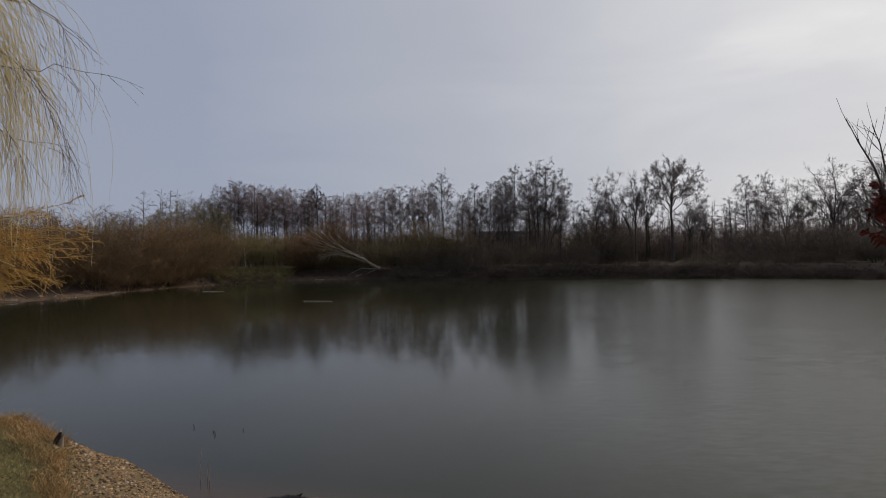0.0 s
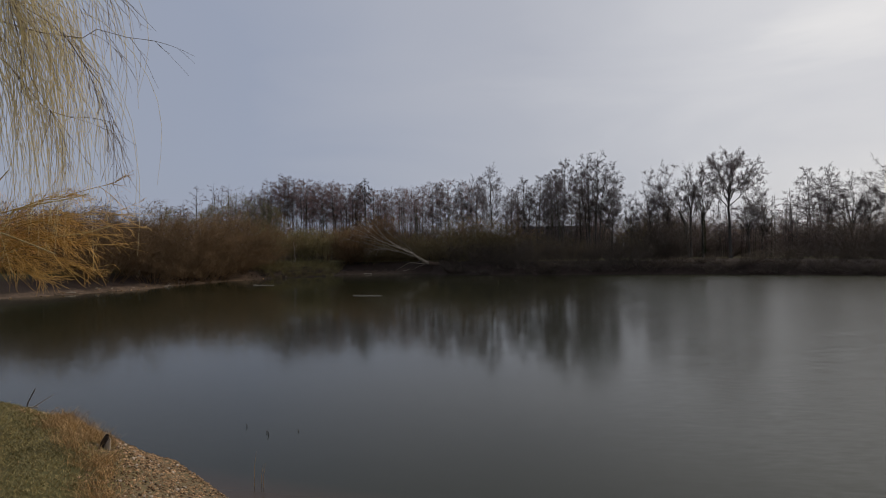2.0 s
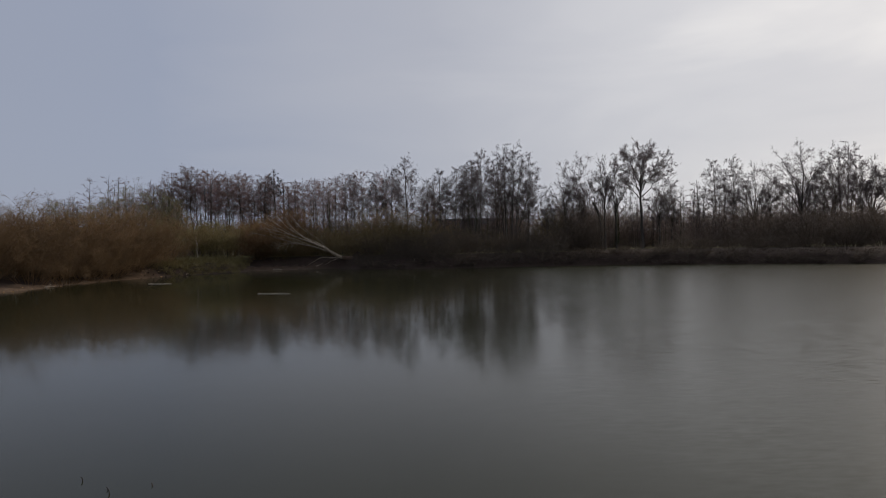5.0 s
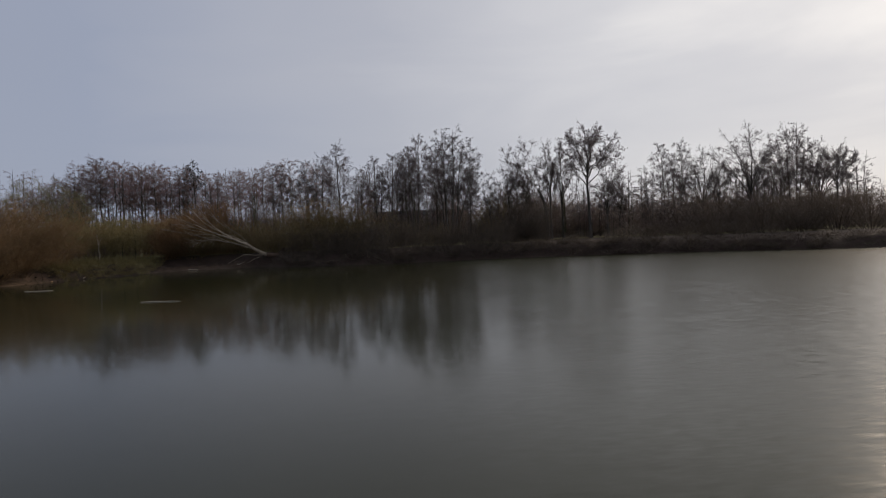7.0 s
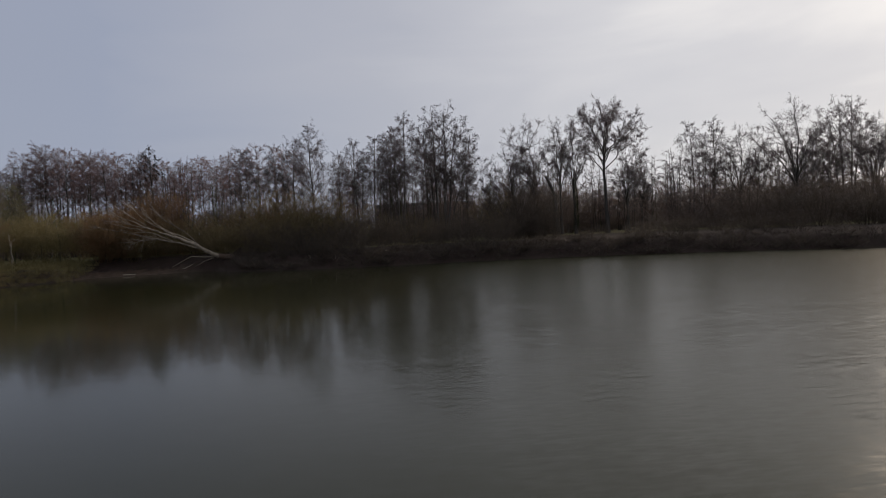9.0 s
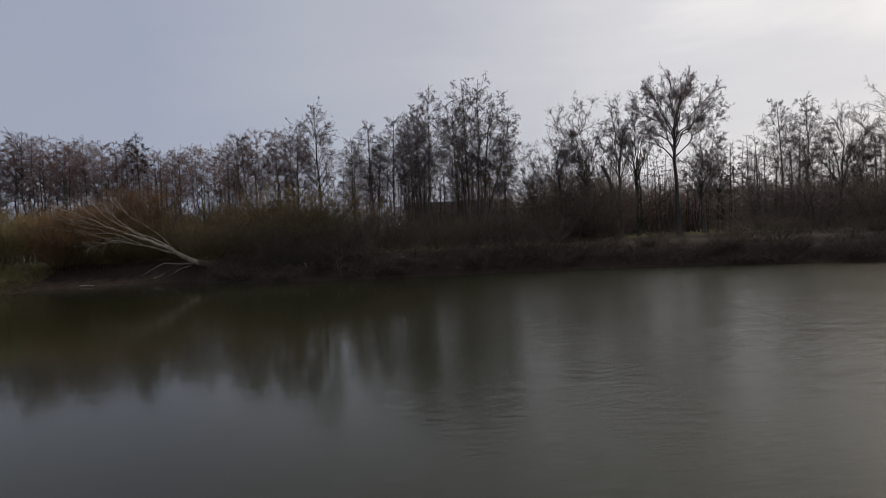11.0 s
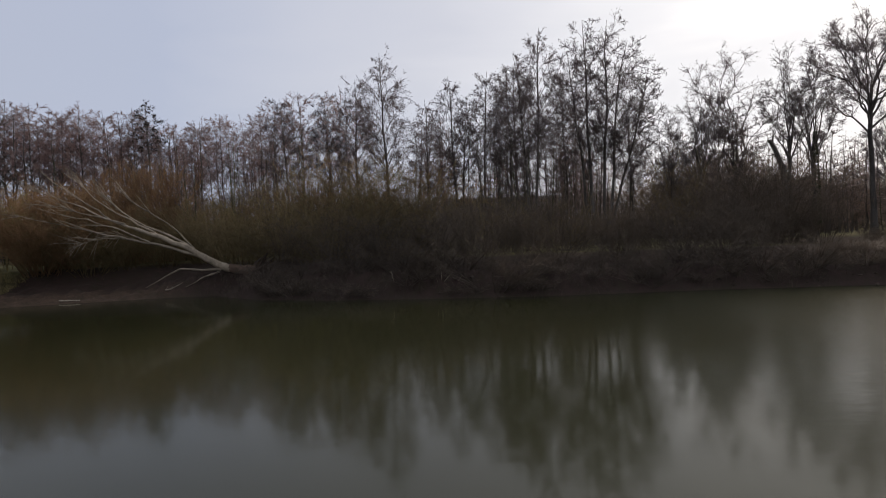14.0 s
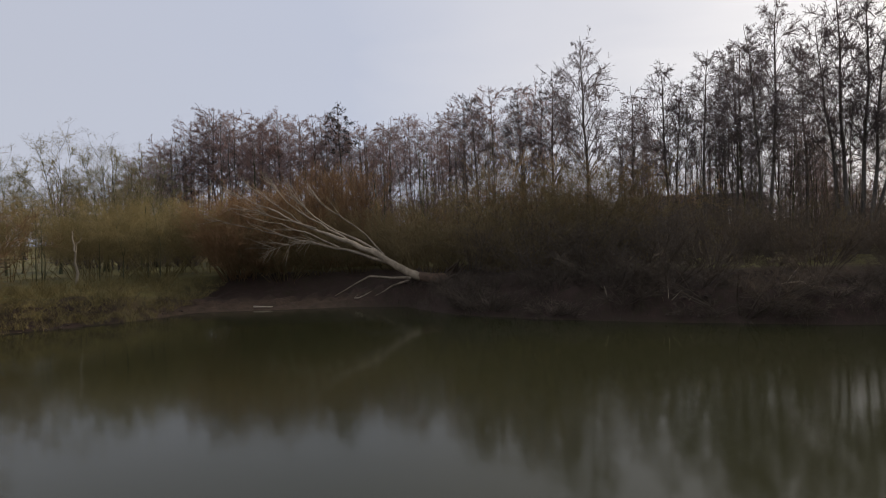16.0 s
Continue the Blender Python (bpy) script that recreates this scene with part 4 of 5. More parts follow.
branch("floating_log", "pale waterlogged log floating on the pond", "log", [(-10.1, 49.5, 0.0), (-9.0, 49.2, 0.02), (-7.9, 48.9, 0.0)], 0.045, 0.028, DEADWOOD, group="floating logs")
branch("floating_log", "thin pale log floating near the beach", "log", [(-22.6, 64.4, 0.0), (-21.5, 64.1, 0.01), (-20.5, 64.0, 0.0)], 0.05, 0.03, DEADWOOD, group="floating logs")
for pts, r, n in (([(2.3, 84.3, 0.25), (3.1, 84.1, 0.55), (3.9, 84.2, 0.3)], 0.05, 5), ([(4.5, 84.6, 0.05), (4.62, 84.5, 0.5), (4.8, 84.5, 0.8)], 0.035, 1),
                  ([(13.9, 84.2, 0.55), (14.5, 84.0, 0.5), (15.2, 83.9, 0.5)], 0.06, 0), ([(17.2, 83.5, 0.45), (17.9, 83.4, 0.5), (18.7, 83.6, 0.9)], 0.06, 2),
                  ([(10.6, 84.2, 0.4), (10.9, 84.1, 0.7), (11.0, 84.1, 1.0)], 0.03, 2), ([(-11.6, 90.0, 0.35), (-11.2, 89.8, 0.4), (-10.8, 89.9, 0.6)], 0.04, 4),
                  ([(-16.6, 89.0, 0.1), (-16.0, 88.8, 0.12), (-15.5, 88.9, 0.1)], 0.05, 0), ([(20.6, 83.2, 0.4), (21.2, 83.0, 0.9), (21.4, 83.0, 1.4)], 0.03, 2),
                  ([(0.6, 85.0, 0.4), (0.8, 84.8, 0.8), (0.7, 84.8, 1.2)], 0.03, 3), ([(7.0, 84.4, 1.2), (7.6, 84.2, 1.3), (8.0, 84.2, 1.1)], 0.035, 3)):
    branch("driftwood_branch", "bleached branch stranded on the muddy bank", "branch", pts, r, r * 0.45, DEADWOOD, n, group="driftwood")

# stumps and small roots along the beach
beach = branch("beach_stump", "grey weathered stump on the sandy beach", "stump", [(-34.7, 65.7, 0.2), (-34.6, 65.6, 0.6), (-34.5, 65.6, 1.0)], 0.20, 0.10, DEADWOOD, 5, 0.7)
for k in range(14):
    x = -33.5 + 9 * k / 13 + float(rng.uniform(-0.3, 0.3))
    y = 53 + 27 * k / 13 + float(rng.uniform(-0.8, 0.8))
    z = gz(x, y)
    if z > 0:
        a = float(rng.uniform(0, 6.3))
        branch("driftwood_branch", "short bleached branch lying on the beach", "branch", [(x - 0.4 * math.cos(a), y - 0.4 * math.sin(a), z + 0.04), (x, y, z + 0.10), (x + 0.4 * math.cos(a), y + 0.4 * math.sin(a), z + 0.05)], 0.05, 0.02, DEADWOOD, 2, group="driftwood")

# pale broken sapling, slim saplings and fence on the meadow
z = gz(-25.1, 86.8)
sap = thing("broken_sapling", "pale forked sapling with a broken top", "tree")
for name, pts, r in (("trunk", [(-25.1, 86.8, z - 0.1), (-25.0, 86.8, z + 0.7), (-25.06, 86.8, z + 1.3), (-24.98, 86.8, z + 1.9)], 0.085), ("fork", [(-25.0, 86.8, z + 1.7), (-25.14, 86.8, z + 2.2), (-25.16, 86.8, z + 2.75)], 0.05),
                     ("fork", [(-24.99, 86.8, z + 1.8), (-24.93, 86.8, z + 2.1), (-24.72, 86.9, z + 2.4)], 0.032), ("splinter", [(-25.0, 86.8, z + 1.75), (-25.03, 86.8, z + 2.05), (-25.0, 86.8, z + 2.2)], 0.03)):
    t = Tubes()
    t.add(limb_path(pts, 8, 0.02), np.linspace(r, r * 0.45, 8), 7)
    t.object(name, DEADWOOD, sap)
for x, y, h in [(-28.2, 88, 3.4), (-27.3, 87.2, 2.6), (-23.0, 87.6, 3.0), (-22.2, 89.5, 4.2), (-29.5, 89, 4.0), (-26.3, 90, 4.5), (-24.0, 91, 4.0), (-19.5, 93, 4.4)]:
    z = gz(x, y)
    branch("sapling", "thin bare sapling on the grassy bank", "tree", [(x, y, z - 0.1), (x + 0.1, y, z + h * 0.5), (x + float(rng.uniform(-0.4, 0.4)), y, z + h)], 0.035, 0.012, BARK_GREEN, 9, 0.3, group="saplings")


def box(bm, cx, cy, cz, sx, sy, sz, m=None):
    made = bmesh.ops.create_cube(bm, size=1.0, matrix=Matrix.Translation((cx, cy, cz)) @ Matrix.Diagonal((sx, sy, sz, 1)))
    if m is not None:
        bmesh.ops.transform(bm, matrix=m, verts=made["verts"])


def part(name, bm, mat, parent, label="", bevel=0.0):
    if bevel:
        bmesh.ops.bevel(bm, geom=list(bm.edges), offset=bevel, segments=1, affect="EDGES")
    me = bpy.data.meshes.new(name)
    bm.to_mesh(me)
    bm.free()
    me.materials.append(mat)
    ob = new(name, me)
    ob.parent = parent
    return tagged(ob, label) if label else ob


fence = thing("meadow_fence", "weathered timber post and rail fence", "fence")
for k in range(8):
    x, y = -64 + 2.6 * k, 104 - 0.1 * k
    bm = bmesh.new()
    box(bm, x, y, gz(x, y) + 0.55, 0.14, 0.14, 1.3)
    part("post", bm, RAIL, fence, bevel=0.015)
for h in (0.45, 0.75, 1.05):
    bm = bmesh.new()
    box(bm, -54.9, 103.6, gz(-54.9, 103.6) + h, 18.6, 0.05, 0.14, None)
    part("rail", bm, RAIL, fence, bevel=0.01)

# ---- the low barn far behind the trees ----
barn = thing("barn", "long low dark barn with a narrow white door", "barn")
base = gz(24, 226)
bm = bmesh.new()
box(bm, 23.5, 226, base + 2.7, 29, 10, 5.4)
part("wall", bm, BARN_WALL, barn)
bm = bmesh.new()
ridge = [(8.6, 220.5, 5.3), (38.4, 220.5, 5.3), (38.4, 226, 8.2), (8.6, 226, 8.2), (8.6, 231.5, 5.3), (38.4, 231.5, 5.3)]
v = [bm.verts.new((x, y, base + z)) for x, y, z in ridge]
w = [bm.verts.new((x, y, base + z + 0.25)) for x, y, z in ridge]
for a, b, c, d in ((0, 1, 2, 3), (3, 2, 5, 4)):
    bm.faces.new((v[d], v[c], v[b], v[a]))
    bm.faces.new((w[a], w[b], w[c], w[d]))
for a, b in ((0, 1), (1, 2), (2, 5), (5, 4), (4, 3), (3, 0)):
    bm.faces.new((v[a], v[b], w[b], w[a]))
part("roof", bm, BARN_ROOF, barn)
bm = bmesh.new()
box(bm, 30.0, 220.9, base + 2.9, 0.9, 0.2, 4.6)
part("door_panel", bm, WHITE, barn, "narrow white door panel", 0.04)

# ---- weeping willow over the near bank ----
willow = thing("weeping_willow", "weeping willow with long bare yellowish whips", "tree")
t = Tubes()
z = gz(-8.6, 5.0)
t.add(limb_path([(-8.6, 5.0, z - 0.2), (-8.5, 5.0, 2.6), (-8.2, 5.2, 4.6)], 9, 0.03), np.linspace(0.34, 0.22, 9), 10)
t.object("trunk", BARK, willow)
arcs = [[(-8.2, 5.2, 4.5), (-7.4, 6.0, 6.6), (-6.2, 6.8, 7.5), (-5.0, 7.3, 7.3)], [(-8.2, 5.2, 4.5), (-7.6, 6.6, 6.3), (-6.4, 7.7, 7.0), (-5.2, 8.4, 6.6)],
        [(-8.2, 5.2, 4.4), (-7.2, 5.4, 6.2), (-6.0, 6.1, 7.0), (-4.9, 6.8, 6.9)], [(-8.2, 5.2, 4.4), (-8.6, 7.0, 6.6), (-8.2, 8.6, 7.0), (-7.2, 9.8, 6.4)],
        [(-8.2, 5.2, 4.5), (-9.2, 4.4, 6.6), (-10.2, 3.6, 7.2), (-11.4, 3.2, 6.4)], [(-8.2, 5.2, 4.4), (-9.4, 6.6, 6.4), (-10.4, 7.8, 6.8), (-11.4, 9, 6.2)]]
limbs = []
for a in arcs:
    p = limb_path(a, 10, 0.03)
    limbs.append(p)
    t = Tubes()
    t.add(p, np.linspace(0.13, 0.035, 10), 7)
    t.object("limb", BARK, willow)


def whips(start, reach, drop, curl, rings=9):
    """Hanging shoots: out by reach, then down by drop."""
    n = len(start)
    q = np.linspace(0, 1, rings)[None, :, None]
    out = np.concatenate([reach, np.zeros((n, 1))], 1)[:, None]
    p = start[:, None] + out * (1 - (1 - q) ** 2.2)
    p[:, :, 2] -= drop[:, None] * q[:, :, 0] ** 1.35
    sway = rng.normal(size=(n, 1, 3)) * curl * np.sin(q * 3.0) + rng.normal(size=(n, 1, 3)) * curl * 0.5 * np.sin(q * 7.0)
    return p + sway * np.array([1, 1, 0.3])


t = Tubes()
# dense hanging bundle
n = 260
start = np.column_stack([rng.uniform(-5.35, -4.7, n), rng.normal(7.25, 0.3, n), rng.uniform(5.6, 6.7, n)])
t.add(whips(start, np.column_stack([rng.normal(0.42, 0.24, n), rng.normal(0, 0.12, n)]), rng.uniform(1.3, 2.5, n), 0.11), np.linspace(0.0042, 0.0016, 9), 3)
# looser whips further out and behind
n = 90
start = np.column_stack([rng.uniform(-6.4, -4.75, n), rng.normal(7.2, 0.8, n), rng.uniform(5.6, 7.2, n)])
t.add(whips(start, np.column_stack([rng.uniform(0.0, 0.55, n), rng.normal(0, 0.2, n)]), rng.uniform(0.9, 2.7, n), 0.13), np.linspace(0.004, 0.0016, 9), 3)
# the rest of the crown
n = 260
start = np.concatenate([along(np.stack(limbs[3:]), rng.integers(0, 3, n), rng.uniform(0.3, 1, n))[0]])
t.add(whips(start, rng.normal(0, 0.35, (n, 2)), rng.uniform(1.5, 4.2, n), 0.07), np.linspace(0.006, 0.0025, 9), 3)
t.object("hanging_crown", WHIP, willow)["kind"] = "stuff"
# dark side branches that reach out over the water
t = Tubes()
reach = np.stack([limb_path(p, 10, 0.015) for p in ([(-6.4, 7.0, 6.1), (-5.2, 7.2, 5.62), (-4.5, 7.2, 5.42), (-4.1, 7.2, 5.42), (-3.55, 7.25, 5.36)],
                                                  [(-5.4, 7.1, 6.3), (-4.9, 7.2, 5.75), (-4.4, 7.2, 5.45), (-4.05, 7.2, 5.0), (-3.9, 7.2, 4.5)],
                                                  [(-5.2, 7.3, 6.6), (-4.6, 7.3, 6.3), (-4.1, 7.3, 6.0), (-3.75, 7.3, 5.65)], [(-5.7, 7.4, 5.8), (-5.1, 7.4, 5.2), (-4.7, 7.4, 4.75), (-4.0, 7.4, 4.62)],
                                                  [(-5.6, 7.0, 6.6), (-5.0, 7.1, 6.0), (-4.7, 7.1, 5.2), (-4.3, 7.1, 4.3)], [(-5.5, 7.5, 6.4), (-4.9, 7.6, 5.9), (-4.4, 7.6, 5.2), (-4.2, 7.6, 4.6)])])
t.add(reach, np.linspace(0.008, 0.0022, 10), 4)
sub, sl = shoots(reach, np.full(len(reach), 2.0), 13, 0.15, 1.0, 0.5, -0.35, 0.26, 6, 0.25, 0.30)
t.add(sub, np.linspace(0.0034, 0.0014, 6), 3)
tw, tl = shoots(sub, sl, 3, 0.2, 1.0, 0.6, -0.2, 0.55, 5, 0.28, 0.25)
t.add(tw, np.linspace(0.0022, 0.0011, 5), 3)
t.object("side_branchwork", WHIP_BROWN, willow)["kind"] = "stuff"

# golden osier below the willow
osier = thing("golden_osier", "golden twiggy osier bush leaning over the water", "shrub")
t = Tubes()
thick = np.stack([limb_path(p, 10, 0.012) for p in ([(-6.6, 6.6, 0.8), (-6.0, 7.0, 2.7), (-5.4, 7.2, 3.8), (-4.95, 7.2, 4.15)], [(-6.4, 6.6, 0.8), (-5.95, 7.1, 2.9), (-5.1, 7.2, 3.6), (-4.5, 7.2, 3.35)],
                                                  [(-6.3, 6.7, 0.8), (-5.95, 7.3, 2.9), (-5.0, 7.5, 3.45), (-4.1, 7.5, 3.62)], [(-6.4, 6.7, 0.8), (-5.8, 7.3, 2.6), (-5.2, 7.6, 3.8), (-4.4, 7.6, 3.95)])])
t.add(thick, np.linspace(0.022, 0.005, 10), 6)
t.object("branchwork", WHIP, osier)
arms = []
for k in range(15):
    q = k / 14
    z0, z1 = 3.35 + 0.35 * q, 3.0 + 0.95 * q + float(rng.uniform(-0.15, 0.15))
    x1 = -3.78 - 0.9 * float(rng.random()) ** 1.4 - (0.25 if q < 0.3 else 0.0)
    y0, side = float(rng.uniform(7.05, 7.55)), float(rng.uniform(-0.2, 0.2))
    p = limb_path([(-5.6, y0, z0 - 0.2), (-5.2, y0, z0), (0.5 * (x1 - 5.2), y0 + 0.5 * side, 0.5 * (z0 + z1) + 0.06), (x1, y0 + side, z1)], 12, 0.015)
    p[:, 2] += 0.03 * np.sin(np.linspace(k, k + 6 + k % 3, 12))
    arms.append(p)
    t = Tubes()
    t.add(p, np.linspace(0.008, 0.0022, 12), 5)
    t.object("arm", WHIP_GOLD, osier)
arms = np.stack(arms)
t = Tubes()
s1, l1 = shoots(arms, np.full(len(arms), 1.35), 18, 0.12, 1.0, 0.6, 0.0, 0.26, 7, 0.45, 0.16)
keep = (s1[:, -1, 2] > 2.98) & (s1[:, -1, 0] < -3.68) & (s1[:, -1, 2] < 4.1)
s1, l1 = s1[keep], l1[keep]
t.add(s1, np.linspace(0.0034, 0.0014, 7), 3)
s2, l2 = shoots(s1, l1, 6, 0.15, 1.0, 0.65, 0.0, 0.5, 6, 0.45, 0.2)
s2 = s2[(s2[:, -1, 2] > 2.94) & (s2[:, -1, 0] < -3.62)]
t.add(s2, np.linspace(0.0023, 0.0011, 6), 3)
tagged(t.object("crown", WHIP_GOLD, osier), kind="stuff")

# ---- copper-leaved bush at the near shore ----
copper = thing("copper_beech_bush", "bush with dark copper leaves and bare tips", "shrub")
copper.location = (0.08, 0, -0.08)
t = Tubes()
z = gz(4.4, 5.6)
FOOT = [(4.5, 5.6, z - 0.1), (4.3, 5.5, 2.4)]
mains = np.stack([limb_path(FOOT + p, 11, 0.012) for p in ([(3.5, 5.1, 3.6), (3.12, 5.0, 3.98), (2.87, 5.0, 4.45)], [(3.6, 5.1, 3.5), (3.18, 5.0, 4.0), (3.06, 5.0, 4.4)], [(3.8, 5.3, 3.4), (3.35, 5.1, 3.9), (3.25, 5.1, 4.25)],
                                                          [(4.2, 5.2, 3.4), (3.8, 5.0, 4.1)], [(3.6, 5.0, 3.0), (3.2, 4.9, 3.4)], [(3.6, 5.0, 3.1), (3.12, 5.0, 3.66), (2.98, 5.0, 3.9)], [(4.6, 5.8, 3.4), (4.9, 6.0, 4.0)])])
t.add(mains, np.linspace(0.03, 0.002, 11), 6)
t.object("branchwork", BARK, copper)
t = Tubes()
s1, l1 = shoots(mains, np.full(len(mains), 2.6), 34, 0.45, 0.97, 0.8, 0.1, 0.13, 4, 0.2)
t.add(s1[::2], np.linspace(0.003, 0.0015, 4), 3)
t.object("twig_crown", BARK, copper)
t = Tubes()
s1 = s1[(s1[:, -1, 0] > 3.12) & (s1[:, -1, 2] > 2.8) & (s1[:, -1, 2] < 4.0)]
lf, _ = shoots(s1, np.full(len(s1), 0.10), 46, 0.0, 1.0, 1.2, 0.0, 0.7, 3, 0.2, 0.3)
t.blades(lf, np.array([0.003, 0.014, 0.003]))
tagged(t.object("foliage", COPPER, copper), "dark copper leaves", kind="stuff")

# ---- near bank: turf, dry grass, pebbles, stump and sticks ----
def scatter(n, x0, x1, y0, y1, lo, hi, edge=0.25):
    """n points of the near bank whose distance from the water lies between lo and hi."""
    p = np.column_stack([rng.uniform(x0, x1, n), rng.uniform(y0, y1, n)])
    d = shore_distance(p) + rng.normal(0, edge, n) - 0.8 * step(p[:, 0], -5.2, -3.4) * (p[:, 1] < 20)
    p = p[(d > lo) & (d < hi)]
    return np.column_stack([p, ground_height(p)[0]])


def tufts(name, label, category, base, low, high, width, mat, bend, curl=3):
    """Grass blades from base points, bent over at the tips."""
    n = len(base)
    h = rng.uniform(low, high, n)
    a = rng.random(n) * 2 * np.pi
    q = np.linspace(0, 1, curl)[None, :, None]
    side = np.column_stack([np.cos(a), np.sin(a), np.zeros(n)]) * (bend * h * rng.uniform(0.3, 1.3, n))[:, None]
    p = base[:, None] + side[:, None] * q ** 1.7
    p[:, :, 2] += h[:, None] * q[:, :, 0] * (1 - 0.25 * bend * q[:, :, 0])
    t = Tubes()
    t.blades(p, width * np.linspace(1, 0.15, curl))
    return tagged(t.object(name, mat), label, category, kind="stuff")


tufts("lawn_grass", "short olive turf on the near bank", "grass", scatter(80000, -8.6, -3.4, 6.4, 13.5, 1.4, 6), 0.018, 0.055, 0.0045, GRASS, 1.0, 2)
tufts("lawn_thatch", "dead straw-coloured blades in the turf", "grass", scatter(5000, -8.6, -3.4, 6.4, 13.5, 1.6, 6), 0.010, 0.025, 0.005, STRAW, 0.9)
clump = scatter(2300, -6.7, -2.6, 6.0, 12.2, 1.48, 1.86, 0.10)
clump = clump[np.hypot(clump[:, 0] + 5.0, clump[:, 1] - 8.8) > 0.28]
many_base = np.repeat(clump, 26, 0) + np.column_stack([rng.normal(0, 0.07, (len(clump) * 26, 2)), np.zeros(len(clump) * 26)])
tufts("dry_grass", "long dry tan grass along the bank's edge", "grass", many_base, 0.06, 0.22, 0.0035, STRAW, 0.9, 4)
clump = scatter(40, -10.5, -5.5, 9.5, 15, 0.9, 1.5, 0.2)
many_base = np.repeat(clump, 14, 0) + np.column_stack([rng.normal(0, 0.07, (len(clump) * 14, 2)), np.zeros(len(clump) * 14)])
tufts("bank_weeds", "thin brown weed stalks above the water", "grass", many_base, 0.06, 0.22, 0.004, BUSH_BROWN, 0.6, 4)
# sedge on the far grassy bank
clump = np.concatenate([scatter(900, -31, -19.8, 80, 92, 0.3, 5.0, 0.3), scatter(2200, -31, -19.8, 78, 90, 0.15, 2.4, 0.3)])
many_base = np.repeat(clump, 22, 0) + np.column_stack([rng.normal(0, 0.16, (len(clump) * 22, 2)), np.zeros(len(clump) * 22)])
tufts("bank_sedge", "tussocks of olive and straw sedge on the bank", "grass", many_base, 0.08, 0.42, 0.008, SEDGE, 0.9, 3)
clump = scatter(240, -31, -19.8, 78, 92, 0.5, 4.5, 0.4)
many_base = np.repeat(clump, 60, 0) + np.column_stack([rng.normal(0, 0.14, (len(clump) * 60, 2)), np.zeros(len(clump) * 60)])
tufts("bank_tussock", "tall straw-coloured grass tussocks on the bank", "grass", many_base, 0.35, 1.0, 0.007, SEDGE, 0.9, 3)
clump = scatter(6500, -10, 46, 70, 93, 0.15, 3.2, 0.3)
clump = np.concatenate([clump[clump[:, 1] > 60], scatter(500, -30, -19.5, 78, 90, 0.1, 1.8, 0.3)])
many_base = np.repeat(clump, 16, 0) + np.column_stack([rng.normal(0, 0.2, (len(clump) * 16, 2)), np.zeros(len(clump) * 16)])
tufts("bank_weeds", "dead brown weeds on the muddy far bank", "grass", many_base, 0.2, 0.6, 0.008, DEAD_WEED, 0.9, 4)


def pebbles(name, label, base, low, high, mat):
    """Many squashed, turned stones in one mesh."""
    bm = bmesh.new()
    bmesh.ops.create_icosphere(bm, subdivisions=1, radius=1.0)
    if len(base) > 3000:
        bm.clear()
        bmesh.ops.create_uvsphere(bm, u_segments=4, v_segments=2, radius=1.0)
    shape = np.array([v.co for v in bm.verts])
    tri = np.array([[v.index for v in f.verts] for f in bm.faces])
    bm.free()
    n = len(base)
    size = low + (high - low) * rng.random(n) ** 2.5
    a = rng.random(n) * 2 * np.pi
    lump = shape[None] * (1 + 0.2 * rng.normal(size=(n, len(shape), 1))) * np.stack([np.ones(n), rng.uniform(0.6, 0.9, n), rng.uniform(0.35, 0.6, n)], 1)[:, None]
    ca, sa = np.cos(a)[:, None], np.sin(a)[:, None]
    rot = np.stack([lump[:, :, 0] * ca - lump[:, :, 1] * sa, lump[:, :, 0] * sa + lump[:, :, 1] * ca, lump[:, :, 2]], -1)
    verts = (base[:, None] + rot * size[:, None, None]).reshape(-1, 3)
    faces = (tri[None] + (np.arange(n) * len(shape))[:, None, None]).reshape(-1, 3)
    ob = mesh_object(name, verts.tolist(), faces.tolist(), mat, smooth=False)
    return tagged(ob, label, "stones", kind="stuff")


pebbles("gravel", "brown and buff pebbles on the near shore", scatter(40000, -7.6, -1.8, 7.6, 13.4, -0.7, 1.7, 0.12), 0.008, 0.040, PEBBLE)
pebbles("pale_stones", "pale stones among the shore gravel", scatter(1300, -7.6, -1.8, 7.6, 13.4, 0.1, 1.5, 0.12), 0.012, 0.045, PALE_STONE)
pebbles("beach_gravel", "pale stones along the sandy beach", scatter(1500, -37, -23, 46, 82, -0.1, 1.4, 0.2), 0.03, 0.13, PEBBLE)
pebbles("shore_rubble", "stones and clods along the far waterline", np.concatenate([scatter(9000, -8.5, 46, 70, 91, -0.1, 1.6, 0.3) - np.array([0, 0, 0.03]), scatter(2600, -30, -19.5, 76, 90, -0.1, 1.2, 0.2)]), 0.03, 0.13, CLOD)

z = gz(-5.06, 9.0)
stump = thing("bank_stump", "small weathered stump with a pale split face", "stump")
t = Tubes()
t.add(limb_path([(-5.10, 9.0, z - 0.1), (-5.08, 9.0, z + 0.07), (-5.04, 8.99, z + 0.17)], 5, 0.005), np.array([0.055, 0.05, 0.046, 0.04, 0.02]), 9)
t.object("trunk", ROOT, stump)
t = Tubes()
t.add(limb_path([(-5.03, 8.96, z - 0.05), (-5.01, 8.95, z + 0.06), (-4.97, 8.94, z + 0.15)], 6, 0.003), np.array([0.045, 0.042, 0.036, 0.028, 0.016, 0.003]), 6)
tagged(t.object("split_face", DEADWOOD, stump), "pale split wood")
z = gz(-8.0, 11.7)
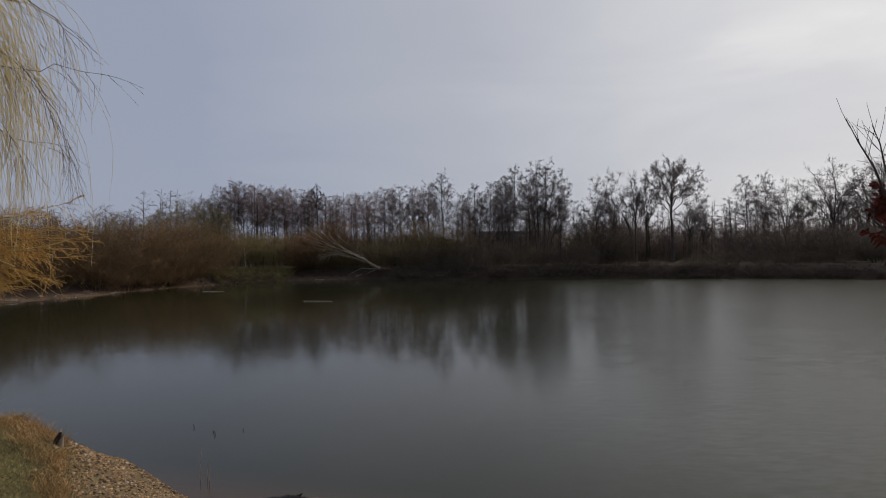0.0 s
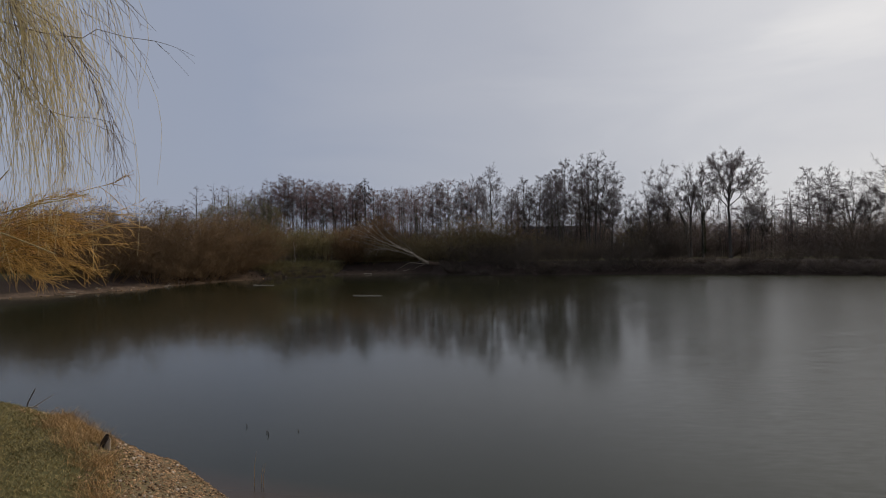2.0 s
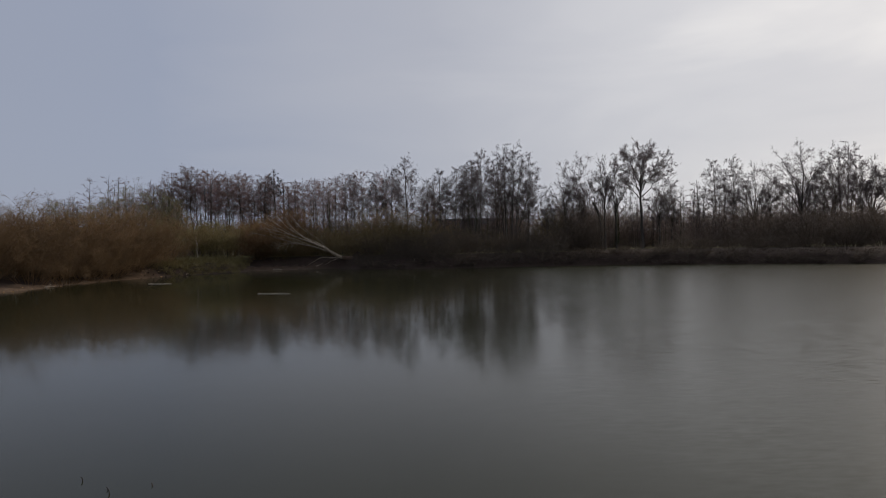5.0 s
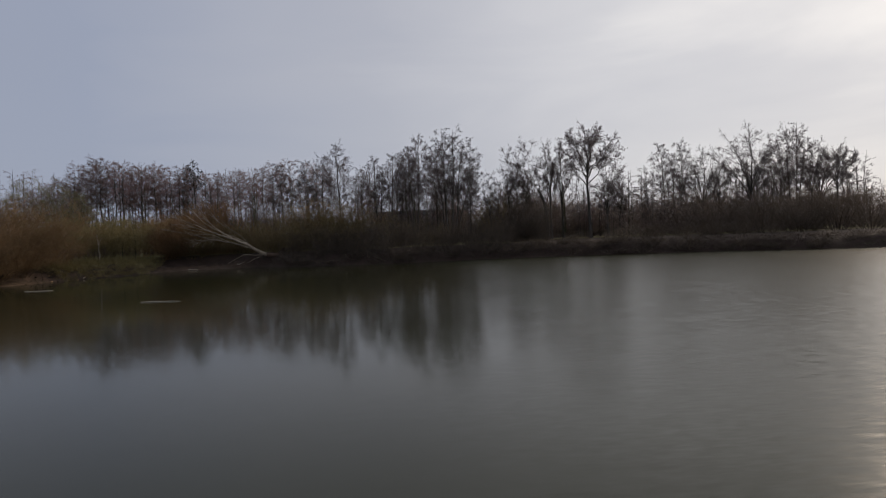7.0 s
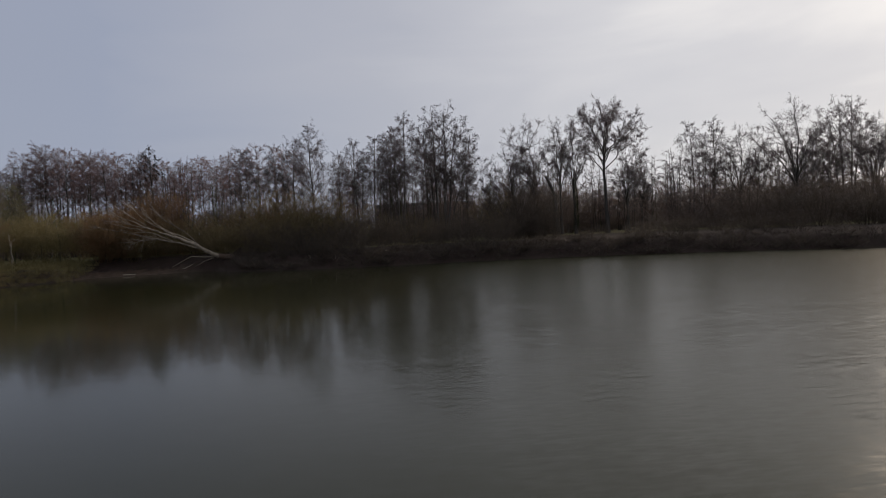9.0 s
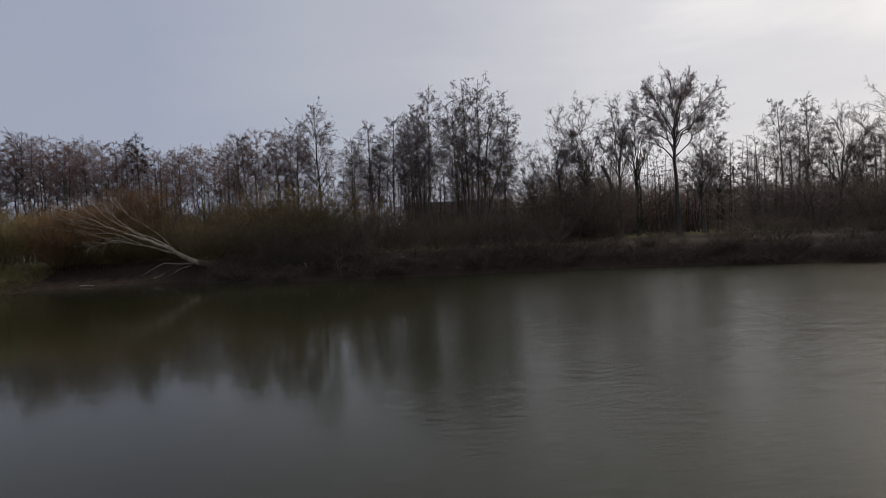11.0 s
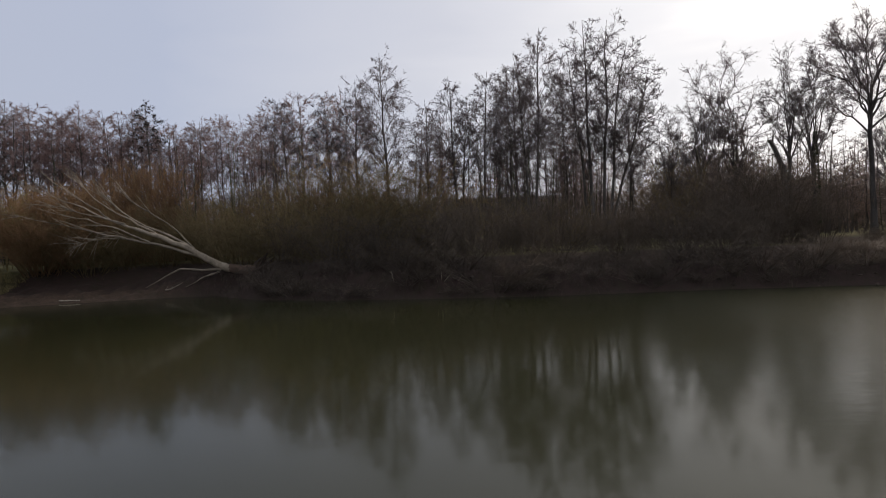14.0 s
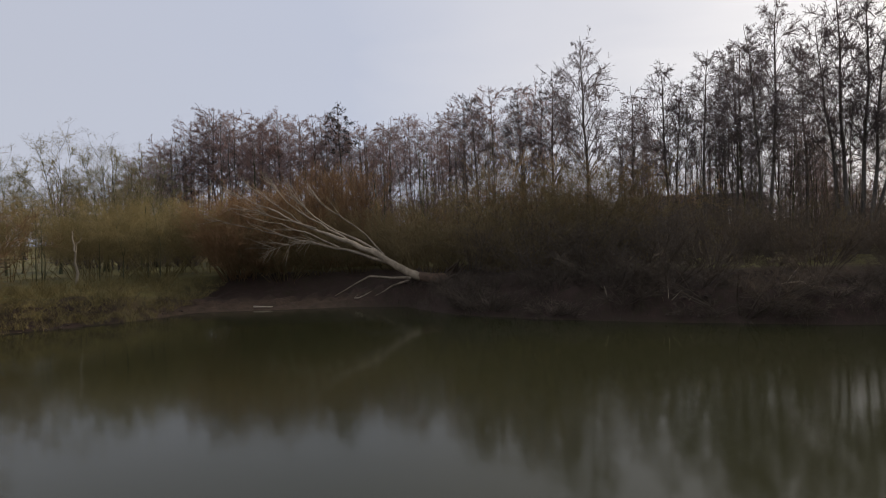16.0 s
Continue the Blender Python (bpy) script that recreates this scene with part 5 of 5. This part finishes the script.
branch("stick", "dark stick standing at the bank's edge", "stick", [(-8.02, 11.7, z - 0.08), (-7.94, 11.7, z + 0.18), (-7.82, 11.7, z + 0.40)], 0.015, 0.009, BARK, group="sticks")
branch("stick", "pale curved twig on the bank's edge", "stick", [(-8.5, 11.6, z + 0.02), (-8.1, 11.6, z + 0.07), (-7.85, 11.6, z + 0.13), (-7.7, 11.6, z + 0.12)], 0.017, 0.008, DEADWOOD, 2, group="sticks")
for x, y, h in [(-5.0, 13.7, 0.06), (-4.4, 13.15, 0.08), (-4.48, 13.3, 0.04), (-3.92, 13.4, 0.04)]:
    branch("stick", "dark twig poking out of the pond water", "stick", [(x, y, -0.15), (x - 0.01, y, h * 0.5), (x - 0.03, y, h)], 0.010, 0.005, BARK, group="sticks")
for x, y, h in [(-3.75, 10.5, 0.5), (-3.6, 10.45, 0.35), (-3.68, 10.6, 0.28)]:
    branch("reed_stalk", "thin pale reed stalk at the water's edge", "reed", [(x, y, -0.2), (x, y, h * 0.5), (x + 0.03, y, h)], 0.004, 0.0015, STRAW, group="reeds")
branch("shore_log", "short dark log lying at the near waterline", "log", [(-2.5, 9.55, 0.0), (-2.1, 9.55, 0.05), (-1.7, 9.5, 0.02)], 0.05, 0.035, BARK, 2, 0.2)

# ivy on a trunk, and a leaning broken trunk wrapped in it
def ivy_leaves(axis, spread, n):
    """Small leaves round a path, thinner towards its top."""
    h = rng.random(n) ** 1.1
    c, way = along(axis[None], np.zeros(n, int), h)
    a = rng.random(n) * 6.283
    r = spread * (1 + 0.4 * np.sin(h * 9 + 2 * a)) * np.clip(1.1 - 0.95 * h, 0.12, 1) * rng.uniform(0.6, 1.4, n)
    base_pts = c + np.column_stack([np.cos(a) * r, np.sin(a) * r, np.zeros(n)])
    q = np.linspace(0, 1, 3)[None, :, None]
    leaf = base_pts[:, None] + (unit(np.column_stack([np.cos(a), np.sin(a), rng.normal(0, 0.6, n)])) * 0.13)[:, None] * q
    t = Tubes()
    t.blades(leaf, np.array([0.01, 0.048, 0.008]))
    return t


z = gz(29.6, 99.3)
ivy = thing("ivy", "dark evergreen ivy climbing a bare trunk", "climber")
tagged(ivy_leaves(limb_path([(29.6, 99.3, z + 0.6), (29.7, 99.3, z + 4), (29.65, 99.3, z + 7.2)], 9, 0.02), 0.17, 1300).object("foliage", IVY, ivy), kind="stuff")
z = gz(27.3, 98.6)
snag = thing("ivy_snag", "leaning broken trunk wrapped in dark ivy", "snag")
axis = limb_path([(27.3, 98.6, z - 0.2), (27.2, 98.6, z + 3.2), (26.9, 98.6, z + 4.9), (26.3, 98.6, z + 6.2), (26.05, 98.6, z + 6.6)], 12, 0.03)
t = Tubes()
t.add(axis, np.linspace(0.24, 0.12, 12), 8)
t.object("trunk", BARK, snag)
for pts in ([(26.3, 98.6, z + 6.2), (26.25, 98.6, z + 6.6), (26.35, 98.6, z + 7.0)], [(26.6, 98.6, z + 5.6), (26.3, 98.5, z + 5.7), (26.1, 98.5, z + 5.6)]):
    t = Tubes()
    t.add(limb_path(pts, 5, 0.02), np.linspace(0.09, 0.05, 5), 6)
    t.object("stub", BARK, snag)
tagged(ivy_leaves(axis, 0.14, 900).object("foliage", IVY, snag), kind="stuff")
